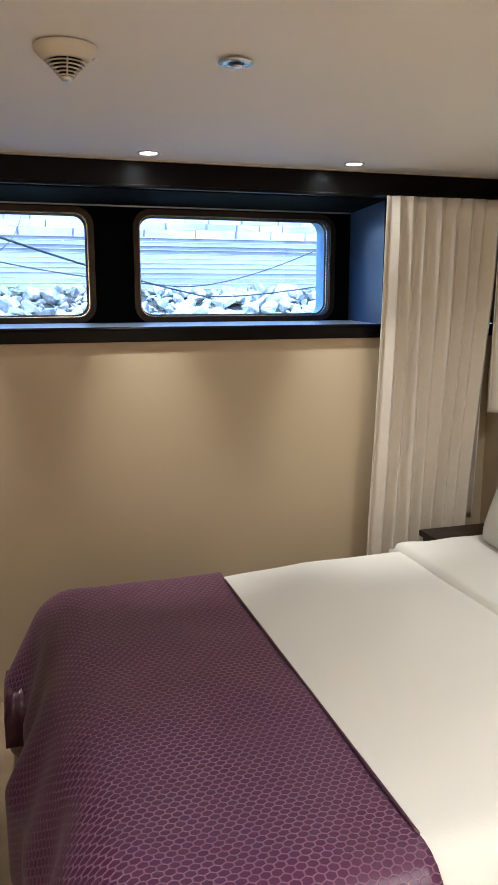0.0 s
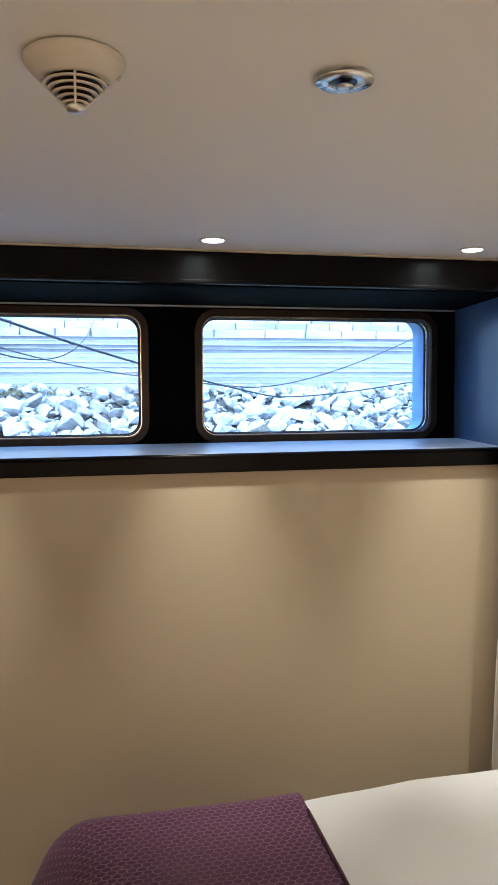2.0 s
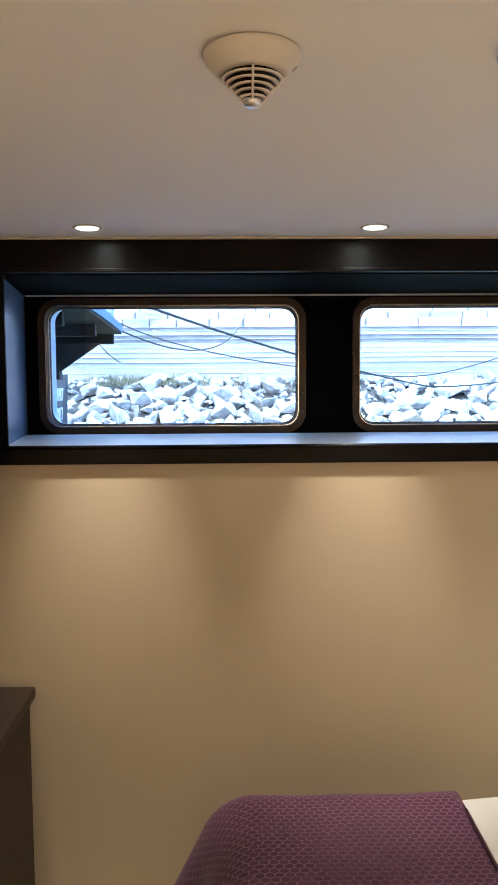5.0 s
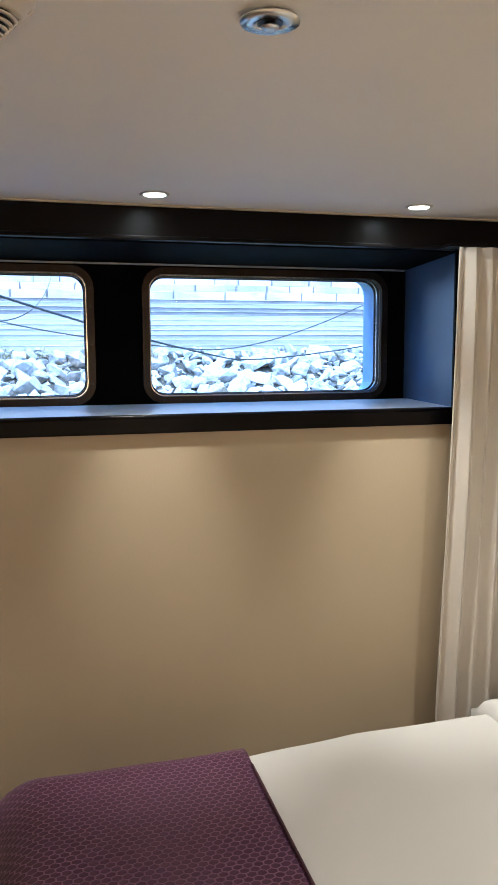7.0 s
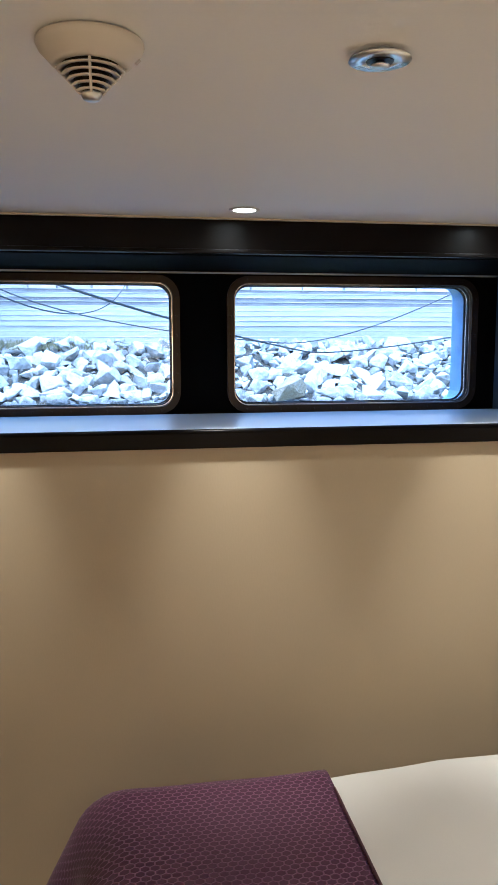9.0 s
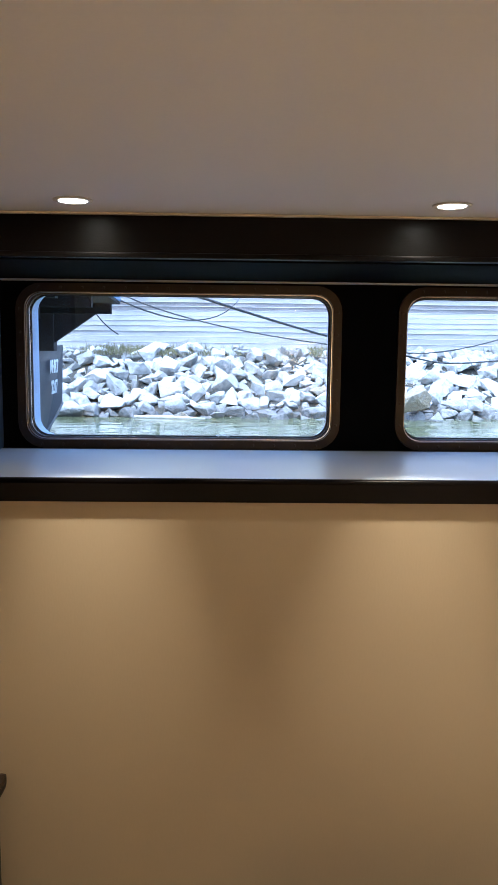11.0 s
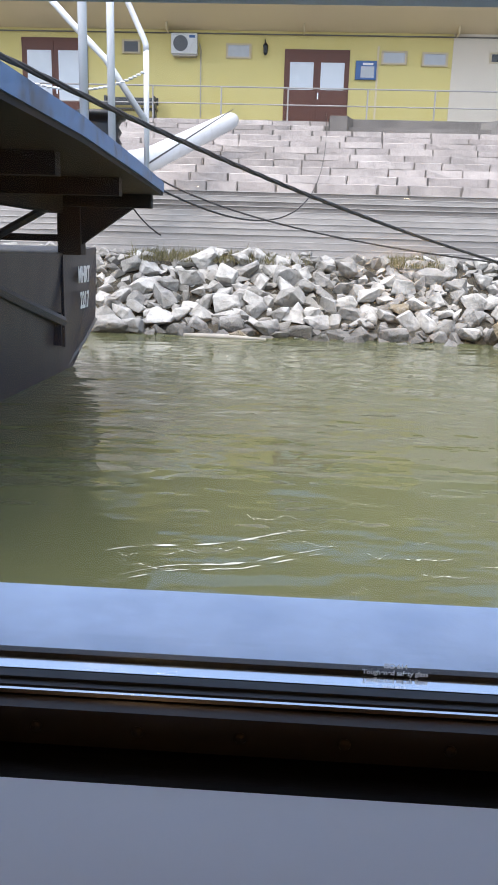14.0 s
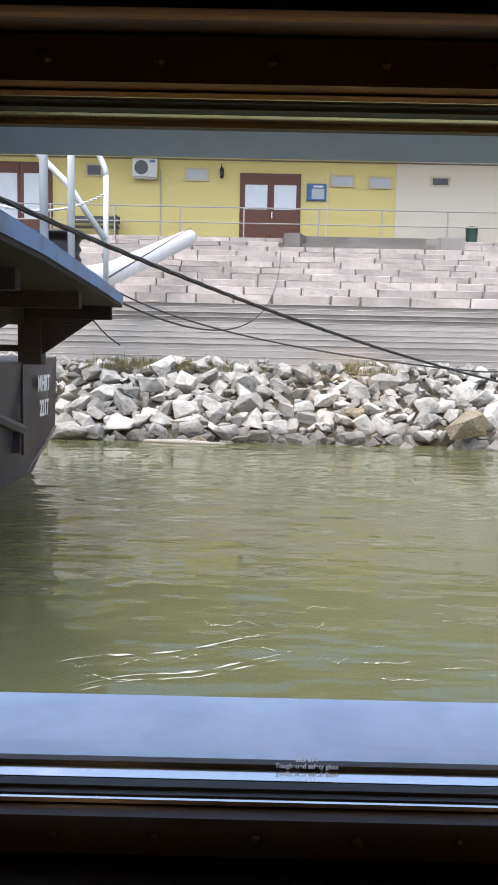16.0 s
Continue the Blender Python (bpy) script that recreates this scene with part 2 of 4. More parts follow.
M_CONCRETE = surface("weathered_concrete", (0.30, 0.282, 0.26), 0.9, vary=0.32, scale=1.6, bump=0.6, bump_scale=9, bump_depth=0.02, stain=(0.14, 0.132, 0.122), stain_amount=0.65, stain_scale=0.8, rand=0.10, spec=0.2, stretch=(0.35, 1, 1))
M_NOSING = surface("worn_step_nosing", (0.37, 0.35, 0.325), 0.9, vary=0.3, scale=2, bump=0.4, bump_scale=12, stain=(0.25, 0.24, 0.22), stain_amount=0.6, stain_scale=0.9, spec=0.2)
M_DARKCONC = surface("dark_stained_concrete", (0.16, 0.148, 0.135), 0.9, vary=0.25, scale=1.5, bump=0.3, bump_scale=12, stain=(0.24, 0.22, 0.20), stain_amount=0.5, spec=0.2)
M_SOIL = surface("bank_soil", (0.06, 0.055, 0.043), 1.0, vary=0.3, scale=2, bump=0.6, bump_scale=20, spec=0.1)
M_GRASS = surface("dry_grass", (0.15, 0.135, 0.07), 0.9, vary=0.3, rand=0.4, island=True, spec=0.1)
M_YELLOW = surface("yellow_plaster", (0.66, 0.57, 0.24), 0.9, vary=0.05, scale=1.2, bump=0.2, bump_scale=30, stain=(0.62, 0.52, 0.18), stain_amount=0.4, stain_scale=0.8, spec=0.2)
M_CREAM = surface("cream_plaster", (0.66, 0.60, 0.50), 0.9, vary=0.05, scale=1.2, bump=0.2, bump_scale=30, spec=0.2)
M_SOFFIT = surface("soffit_boards", (0.66, 0.57, 0.38), 0.8, vary=0.05, scale=1.5)
M_ROOF = surface("roof_sheet", (0.22, 0.17, 0.14), 0.7, vary=0.15)
M_BROWN = surface("brown_door_paint", (0.11, 0.035, 0.018), 0.5, vary=0.15, scale=4)
M_PANE = surface("curtained_pane", (0.62, 0.66, 0.70), 0.25, vary=0.06, scale=3)
M_GREYWIN = surface("small_window_pane", (0.42, 0.44, 0.46), 0.25, vary=0.06)
M_DARKWIN = surface("dark_pane", (0.05, 0.05, 0.05), 0.3)
M_PANEFRAME = surface("pale_window_frame", (0.52, 0.44, 0.30), 0.7)
M_RAIL = surface("galvanised_rail", (0.42, 0.40, 0.38), 0.5, metal=0.4, vary=0.1)
M_WHITEPIPE = surface("white_painted_steel", (0.62, 0.63, 0.63), 0.5, vary=0.08, scale=3, stain=(0.36, 0.33, 0.28), stain_amount=0.35, stain_scale=3)
M_DECKBLUE = surface("worn_blue_paint", (0.13, 0.21, 0.36), 0.65, vary=0.25, scale=6, bump=0.4, bump_scale=30, stain=(0.10, 0.09, 0.08), stain_amount=0.8, stain_scale=6)
M_HULL = surface("black_hull_paint", (0.026, 0.030, 0.040), 0.42, vary=0.25, scale=3, bump=0.15, bump_scale=20, stain=(0.036, 0.042, 0.055), stain_amount=0.6, stain_scale=2.5)
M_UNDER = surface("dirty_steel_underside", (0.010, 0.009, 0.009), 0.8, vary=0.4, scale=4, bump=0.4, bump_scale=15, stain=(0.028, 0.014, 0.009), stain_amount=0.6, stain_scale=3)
M_RUST = surface("rusty_steel", (0.024, 0.017, 0.014), 0.8, vary=0.3, scale=5, stain=(0.05, 0.045, 0.04), stain_amount=0.7)
M_GREYSTEEL = surface("grey_brace_steel", (0.11, 0.105, 0.10), 0.7, vary=0.2, scale=5)
M_ROPE = surface("wire_rope", (0.045, 0.042, 0.04), 0.6, metal=0.3, vary=0.3, scale=40, bump=0.6, bump_scale=120)
M_ROPELIGHT = surface("pale_rope", (0.35, 0.32, 0.27), 0.8, vary=0.2)
M_TEXT = surface("white_lettering", (0.72, 0.72, 0.70), 0.7, vary=0.1, scale=30)
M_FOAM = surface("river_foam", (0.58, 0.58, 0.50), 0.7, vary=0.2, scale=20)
M_GREEN = surface("green_bin_plastic", (0.02, 0.06, 0.04), 0.5)
M_BLUEBOX = surface("blue_enamel", (0.05, 0.12, 0.30), 0.5, vary=0.1)


# ---- mesh helpers ----
def part(name, bm, material, parent=None, label="", smooth=False):
    me = bpy.data.meshes.new(name)
    bm.normal_update()
    bm.to_mesh(me)
    bm.free()
    me.materials.append(material)
    if smooth:
        for f in me.polygons:
            f.use_smooth = True
    ob = new(name, me)
    if parent:
        ob.parent = parent
    if label:
        tagged(ob, label)
    return ob


def add_box(bm, x0, x1, y0, y1, z0, z1, bevel=0.0):
    r = bmesh.ops.create_cube(bm, size=1, matrix=Matrix.Translation(((x0 + x1) / 2, (y0 + y1) / 2, (z0 + z1) / 2)) @ Matrix.Diagonal((x1 - x0, y1 - y0, z1 - z0, 1)))
    if bevel:
        edges = list({e for v in r["verts"] for e in v.link_edges})
        bmesh.ops.bevel(bm, geom=edges, offset=bevel, segments=2, affect="EDGES", profile=0.7)
    return bm


def box(x0, x1, y0, y1, z0, z1, bevel=0.0):
    return add_box(bmesh.new(), x0, x1, y0, y1, z0, z1, bevel)


def add_tube(bm, points, radius, sides=10, cap=True):
    """A tube along points; radius may be a number or one per point."""
    pts = [Vector(p) for p in points]
    rings = []
    for i, p in enumerate(pts):
        d = (pts[min(i + 1, len(pts) - 1)] - pts[max(i - 1, 0)]).normalized()
        up = Vector((0, 0, 1)) if abs(d.z) < 0.95 else Vector((1, 0, 0))
        a = d.cross(up).normalized()
        b = a.cross(d)
        r = radius[i] if isinstance(radius, (list, tuple)) else radius
        rings.append([bm.verts.new(p + r * (math.cos(2 * math.pi * k / sides) * a + math.sin(2 * math.pi * k / sides) * b)) for k in range(sides)])
    for r0, r1 in zip(rings, rings[1:]):
        for k in range(sides):
            bm.faces.new((r0[k], r0[(k + 1) % sides], r1[(k + 1) % sides], r1[k]))
    if cap:
        bm.faces.new(rings[0][::-1])
        bm.faces.new(rings[-1])
    return bm


def tube(points, radius, sides=10):
    return add_tube(bmesh.new(), points, radius, sides)


def sag(a, b, drop, steps=24):
    a, b = Vector(a), Vector(b)
    return [a.lerp(b, i / steps) - Vector((0, 0, drop * 4 * (i / steps) * (1 - i / steps))) for i in range(steps + 1)]


def lathe(profile, sides=40):
    """A turned shape from (radius, z) pairs round the z axis."""
    bm = bmesh.new()
    rings = [[bm.verts.new((r * math.cos(2 * math.pi * k / sides), r * math.sin(2 * math.pi * k / sides), z)) for k in range(sides)] for r, z in profile]
    for r0, r1 in zip(rings, rings[1:]):
        for k in range(sides):
            bm.faces.new((r0[k], r0[(k + 1) % sides], r1[(k + 1) % sides], r1[k]))
    bm.faces.new(rings[0])
    bm.faces.new(rings[-1][::-1])
    bmesh.ops.recalc_face_normals(bm, faces=bm.faces)
    return bm


def empty(name, place=(0, 0, 0)):
    ob = new(name)
    ob.location = place
    return ob


def structure(ob, label="", category=""):
    return tagged(ob, label, category, kind="structure")


def rounded(x0, x1, z0, z1, r, n=7):
    pts = []
    for cx, cz, a0 in ((x1 - r, z1 - r, 0), (x0 + r, z1 - r, 90), (x0 + r, z0 + r, 180), (x1 - r, z0 + r, 270)):
        for i in range(n):
            a = radians(a0 + 90 * i / (n - 1))
            pts.append((cx + r * math.cos(a), cz + r * math.sin(a)))
    return pts


def squared(pts, x0, x1, z0, z1):
    """The loop pts pushed out onto the rectangle."""
    k = len(pts) // 4
    out = []
    for i, (x, z) in enumerate(pts):
        c, j = divmod(i, k)
        f = j / (k - 1)
        if c == 0:
            out.append((x1, z + (z1 - z) * min(1, 2 * f)) if f <= 0.5 else (x + (x1 - x) * (2 - 2 * f), z1))
        elif c == 1:
            out.append((x + (x0 - x) * min(1, 2 * f), z1) if f <= 0.5 else (x0, z + (z1 - z) * (2 - 2 * f)))
        elif c == 2:
            out.append((x0, z + (z0 - z) * min(1, 2 * f)) if f <= 0.5 else (x + (x0 - x) * (2 - 2 * f), z0))
        else:
            out.append((x + (x1 - x) * min(1, 2 * f), z0) if f <= 0.5 else (x1, z + (z0 - z) * (2 - 2 * f)))
    return out


def ring(outer, inner, y0, y1):
    """A flat band between two loops in the x-z plane, from y0 to y1."""
    bm = bmesh.new()
    n = len(outer)
    mk = lambda loop, y: [bm.verts.new((x, y, z)) for x, z in loop]
    a, b, c, d = mk(outer, y0), mk(inner, y0), mk(outer, y1), mk(inner, y1)
    for i in range(n):
        j = (i + 1) % n
        for quad in ((a[i], a[j], b[j], b[i]), (c[i], d[i], d[j], c[j]), (b[i], b[j], d[j], d[i]), (a[i], c[i], c[j], a[j])):
            bm.faces.new(quad)
    bmesh.ops.recalc_face_normals(bm, faces=bm.faces)
    return bm


def prism(loop, z0, z1):
    """An upright prism over a loop of (x, y)."""
    bm = bmesh.new()
    lo = [bm.verts.new((x, y, z0)) for x, y in loop]
    hi = [bm.verts.new((x, y, z1)) for x, y in loop]
    bm.faces.new(lo[::-1])
    bm.faces.new(hi)
    for i in range(len(loop)):
        j = (i + 1) % len(loop)
        bm.faces.new((lo[i], lo[j], hi[j], hi[i]))
    bmesh.ops.recalc_face_normals(bm, faces=bm.faces)
    return bm


# ---- cabin shell ----
structure(part("floor", box(ROOM_L - 0.1, ROOM_R + 0.1, ROOM_BACK - 0.1, 0.75, -0.1, 0), M_CARPET), "brown patterned carpet floor", "floor")
structure(part("ceiling", box(ROOM_L - 0.1, ROOM_R + 0.1, ROOM_BACK - 0.1, 0.75, CEIL, CEIL + 0.12), M_CEIL), "smooth off-white cabin ceiling", "ceiling")
structure(part("wall_window", box(ROOM_L - 0.1, ROOM_R + 0.1, 0, 0.70, 0, SILL_LOW), M_WALL), "beige satin wall panel below the windows", "wall")
structure(part("wall_west", box(ROOM_L - 0.1, ROOM_L, ROOM_BACK - 0.1, 0, 0, CEIL), M_WALL), "beige cabin side wall", "wall")
structure(part("wall_east", box(ROOM_R, ROOM_R + 0.1, ROOM_BACK - 0.1, 0, 0, CEIL), M_WALL), "beige wall at the bed's head", "wall")
structure(part("wall_south", box(ROOM_L, ROOM_R, ROOM_BACK - 0.1, ROOM_BACK, 0, CEIL), M_WALL), "plain beige back wall", "wall")
beam = structure(part("beam", box(ROOM_L, ROOM_R, -0.012, REC_Y, REC_TOP, CEIL - 0.003, 0.004), M_DARK), "dark wenge beam above the windows", "beam")
part("soffit_board", box(-1.1, 1.17, 0.014, REC_Y - 0.024, REC_TOP - 0.010, REC_TOP - 0.002), M_SOFTDARK, beam)
part("lip", box(ROOM_L, ROOM_R, -0.018, 0.012, REC_TOP - 0.006, REC_TOP + 0.006, 0.003), M_DARK, beam)
structure(part("trim", box(ROOM_L, ROOM_R, -0.03, -0.014, CEIL - 0.005, CEIL - 0.001), M_STRIP), "thin cream trim under the ceiling", "trim")
sill = structure(part("window_sill", box(ROOM_L, ROOM_R, -0.012, REC_Y, SILL_LOW, SILL_TOP - 0.004, 0.004), M_DARK), "dark wenge window sill with a pale lacquered top", "sill")
part("sill_top", box(-1.12, 1.18, 0.012, REC_Y - 0.05, SILL_TOP - 0.004, SILL_TOP), M_SILL, sill, "pale lacquered sill top, blue sky sheen in its colour")
part("sill_edge", tube([(-1.1, -0.004, SILL_TOP - 0.006), (1.1, -0.004, SILL_TOP - 0.006)], 0.009, 12), M_DARK, sill, smooth=True)
for side, front, back, far in ((-1, -1.025, -1.108, ROOM_L), (1, 1.085, 1.178, ROOM_R)):
    loop = [(front, 0.0), (back, REC_Y), (far, REC_Y), (far, 0.0)]
    structure(part("recess_side", prism(loop, SILL_TOP, REC_TOP), M_SIDE), "dark painted side panel of the window recess", "panel")
    structure(part("recess_post", box(min(front - 0.012, front + 0.03), max(front - 0.012, front + 0.03) if side > 0 else front + 0.012, -0.010, -0.001, SILL_TOP, REC_TOP), M_DARK), "dark edge trim of the window recess", "trim")

# ---- windows ----
MIDX = 0.025
for i, (gx0, gx1) in enumerate(GLASS):
    cx0, cx1 = (ROOM_L, MIDX) if i == 0 else (MIDX, ROOM_R)
    hole = rounded(gx0, gx1, GZ0, GZ1, 0.055)
    win = structure(empty(f"window_{i + 1}", ((gx0 + gx1) / 2, REC_Y, GZ0)), "wide ship window with rounded corners in a riveted bronze frame", "window")
    inv = Matrix.Translation(win.location).inverted()

    def wpart(name, bm, mat, label="", smooth=False):
        bm.transform(inv)
        return part(name, bm, mat, win, label, smooth)

    structure(part("window_panel", ring(squared(hole, cx0, cx1, SILL_LOW, REC_TOP + 0.05), hole, REC_Y, 0.60), M_SOFTDARK), "dark panel round the ship window", "wall")
    out = rounded(gx0 - 0.008, gx1 + 0.008, GZ0 - 0.010, GZ1 + 0.010, 0.06)
    structure(part("hull_wall", ring(squared(out, cx0 - (3 if i == 0 else 0), cx1 + (6 if i else 0), -0.2, 2.9), out, 0.611, HULL_Y), M_HULLBLUE), "blue painted steel ship's side with a window reveal", "ship wall")
    fr = rounded(gx0 - 0.028, gx1 + 0.028, GZ0 - 0.028, GZ1 + 0.028, 0.08)
    wpart("window_frame", ring(fr, rounded(gx0 - 0.002, gx1 + 0.002, GZ0 - 0.002, GZ1 + 0.002, 0.054), REC_Y - 0.014, REC_Y - 0.001), M_FRAME, "riveted bronze frame")
    def band(grow, thick, y0, y1):
        return ring(rounded(gx0 - grow, gx1 + grow, GZ0 - grow, GZ1 + grow, 0.055), rounded(gx0 - grow + thick, gx1 + grow - thick, GZ0 - grow + thick, GZ1 + grow - thick, 0.053), y0, y1)

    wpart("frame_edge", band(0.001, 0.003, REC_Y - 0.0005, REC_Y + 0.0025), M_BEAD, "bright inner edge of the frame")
    wpart("seal", band(0.001, 0.004, REC_Y + 0.0035, REC_Y + 0.010), M_SEAL, "black rubber seal")
    wpart("seal_roll", band(0.001, 0.006, REC_Y + 0.010, REC_Y + 0.019), M_SEAL)
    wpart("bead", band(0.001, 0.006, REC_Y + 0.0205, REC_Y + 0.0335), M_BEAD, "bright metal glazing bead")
    wpart("outer_seal", band(0.001, 0.009, REC_Y + 0.0365, REC_Y + 0.0435), M_SEAL, "black rubber seal")
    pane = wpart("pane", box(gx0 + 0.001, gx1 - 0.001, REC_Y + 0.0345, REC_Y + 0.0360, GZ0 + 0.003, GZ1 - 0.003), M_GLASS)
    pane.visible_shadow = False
    rivet = bpy.data.meshes.new("rivet")
    rb = bmesh.new()
    bmesh.ops.create_uvsphere(rb, u_segments=8, v_segments=5, radius=0.0042, matrix=Matrix.Diagonal((1, 0.5, 1, 1)))
    rb.to_mesh(rivet)
    rb.free()
    rivet.materials.append(M_FRAME)
    spots = []
    for k in range(14):
        x = gx0 + 0.045 + k * (gx1 - gx0 - 0.09) / 13
        spots += [(x, GZ0 - 0.015), (x, GZ1 + 0.015)]
    for k in range(6):
        z = GZ0 + 0.05 + k * (GZ1 - GZ0 - 0.1) / 5
        spots += [(gx0 - 0.015, z), (gx1 + 0.015, z)]
    for x, z in spots:
        r = new("rivet", rivet)
        r.parent = win
        r.location = inv @ Vector((x, REC_Y - 0.0145, z))
for txt, z, size in (("ISO 614", GZ0 + 0.0118, 0.0048), ("Toughened safety glass", GZ0 + 0.0068, 0.0048)):
    cu = bpy.data.curves.new("glass_mark", "FONT")
    cu.body, cu.size, cu.align_x, cu.offset = txt, size, "CENTER", 0.00018
    tmp = bpy.data.objects.new("glass_mark", cu)
    scene.collection.objects.link(tmp)
    bpy.context.view_layer.update()
    me = bpy.data.meshes.new_from_object(tmp.evaluated_get(bpy.context.evaluated_depsgraph_get()))
    scene.collection.objects.unlink(tmp)
    bpy.data.objects.remove(tmp)
    t = bmesh.new()
    t.from_mesh(me)
    bpy.data.meshes.remove(me)
    first = bpy.data.objects["window_1"]
    t.transform(Matrix.Translation(Vector((-0.426, REC_Y + 0.0342, z)) - first.location) @ Matrix.Rotation(radians(90), 4, "X"))
    part("glass_mark", t, printed_mark(), first, "small white printed glass mark")
trim = structure(part("recess_trim", box(-1.1, 1.17, REC_Y - 0.020, REC_Y - 0.001, REC_TOP - 0.015, REC_TOP - 0.006, 0.003), M_RAIL), "thin polished metal strip above the windows", "trim")


# ---- ceiling fittings ----
def downlight(x, y, watts, wide):
    base = empty("downlight", (x, y, CEIL))
    tagged(base, "small round recessed ceiling downlight, lit; four of seven are added", "downlight", "ceiling downlights")
    part("rim", lathe([(0.036, 0.0), (0.041, -0.001), (0.041, -0.003), (0.034, -0.005), (0.030, -0.003)]), M_PLASTIC, base, smooth=True)
    part("lens", lathe([(0.029, -0.002), (0.029, -0.004)], 24), M_LED, base, "glowing warm lens")
    spot(x, y, watts, wide)


# Three fittings along the beam, then four unseen ones added as fill.
for x, y, w, a in ((-0.73, -0.175, 16, 47), (0.06, -0.175, 16, 47), (0.85, -0.175, 15, 47), (-1.0, -2.9, 34, 134), (0.85, -2.9, 27, 134), (0.1, -3.4, 38, 134), (1.35, -1.2, 10, 140)):
    downlight(x, y, w, a)
for x in (-0.73, 0.06, 0.85):
    spot(x, -0.175, 0.9, 165)

det = empty("smoke_detector", (-0.305, -1.300, CEIL))
tagged(det, "off-white conical smoke detector with black slots on the ceiling", "smoke detector")
part("base", lathe([(0.060, 0), (0.069, -0.003), (0.070, -0.008), (0.067, -0.016), (0.052, -0.034), (0.047, -0.036)]), M_PLASTIC, det, smooth=True)
for k in range(5):
    r, z = 0.0425 - 0.0062 * k, -0.0415 - 0.0070 * k
    part("slot_ring", lathe([(r, z), (r + 0.002, z - 0.0008), (r, z - 0.0024), (r - 0.005, z - 0.0024), (r - 0.005, z)]), M_PLASTIC, det, smooth=True)
part("core", lathe([(0.042, -0.030), (0.033, -0.042), (0.010, -0.072)]), M_BLACK, det, "black inner chamber")
part("tip", lathe([(0.013, -0.073), (0.014, -0.076), (0.011, -0.083), (0.004, -0.085)]), M_CHROME, det, smooth=True)
for k in range(4):
    a = radians(90 * k)
    b0 = Vector((0.046 * math.sin(a), -0.046 * math.cos(a), -0.038))
    b1 = Vector((0.014 * math.sin(a), -0.014 * math.cos(a), -0.076))
    part("rib", tube([b0, b1], 0.0018, 6), M_PLASTIC, det)
det.scale = (0.91, 0.91, 0.81)
part("lamp", tube([(0.058, 0.0, -0.030), (0.064, -0.002, -0.024)], 0.002, 6), M_PLASTIC, det)

spr = empty("sprinkler", (0.047, -1.315, CEIL - 0.006))
tagged(spr, "chrome ceiling sprinkler with a round cover plate", "sprinkler")
part("plate", lathe([(0.024, 0), (0.038, -0.001), (0.039, -0.003), (0.018, -0.004), (0.017, -0.001)]), M_CHROME, spr, smooth=True)
part("neck", lathe([(0.024, 0.006), (0.024, -0.003)], 24), M_CHROME, spr, smooth=True)
part("cup", lathe([(0.017, -0.001), (0.0168, -0.0045), (0.014, -0.0045)]), M_BLACK, spr)
part("head", lathe([(0.006, -0.003), (0.007, -0.007), (0.012, -0.008), (0.012, -0.010), (0.004, -0.011)]), M_CHROME, spr, smooth=True)


# ---- bed ----
BX0, BX1, BY0, BY1, BZ = -0.36, 1.58, -1.98, -0.385, 0.615


def soft_slab(x0, x1, y0, y1, z0, z1, r, nx=40, ny=32, wob=0.004, seed=0):
    """A soft cushion-like slab with rolled edges and slight waves."""
    bm = bmesh.new()
    bmesh.ops.create_grid(bm, x_segments=nx, y_segments=ny, size=0.5)
    for v in bm.verts:
        u, w = v.co.x * 2, v.co.y * 2
        ex, ey = (x1 - x0) / 2, (y1 - y0) / 2
        dx, dy = (1 - abs(u)) * ex, (1 - abs(w)) * ey
        fall = 0.0
        for d in (dx, dy):
            if d < r:
                fall = max(fall, r - math.sqrt(max(0, r * r - (r - d) ** 2)))
        n = noise.noise(Vector((u * 3 + seed, w * 3, seed))) * wob
        v.co = Vector(((x0 + x1) / 2 + u * ex, (y0 + y1) / 2 + w * ey, z1 - fall + n))
    top = list(bm.faces)
    r2 = bmesh.ops.extrude_face_region(bm, geom=top)
    for v in (g for g in r2["geom"] if isinstance(g, bmesh.types.BMVert)):
        v.co.z = z0
    bmesh.ops.recalc_face_normals(bm, faces=bm.faces)
    return bm


bed = empty("bed", (0.6, -1.18, 0))
tagged(bed, "double bed made up with smooth white linen", "bed")
binv = Matrix.Translation((-0.6, 1.18, 0))


def bpart(name, bm, mat, label="", smooth=True):
    bm.transform(binv)
    return part(name, bm, mat, bed, label, smooth)


bpart("base", box(BX0 + 0.06, BX1, BY0 + 0.05, BY1 - 0.05, 0.0, 0.32, 0.02), M_SKIRT, "dark cloth bed base", False)
bpart("mattress", soft_slab(BX0 + 0.04, BX1, BY0 + 0.02, BY1 - 0.02, 0.30, BZ - 0.03, 0.09), M_SHEET)
puff = soft_slab(BX0 + 0.03, 1.02, BY0 + 0.012, BY1 - 0.012, 0.34, BZ - 0.002, 0.09, 60, 50, 0.005, 3)
for v in puff.verts:
    if v.co.z > 0.45:
        v.co.z += 0.022 * min(1, max(0, (v.co.x - 0.25) / 0.3))
bpart("duvet", puff, M_SHEET, "white duvet")
bpart("turned_sheet", soft_slab(0.94, BX1 - 0.01, BY0 + 0.008, BY1 - 0.008, 0.40, BZ + 0.038, 0.035, 30, 50, 0.006, 8), M_SHEET, "folded-over duvet edge")


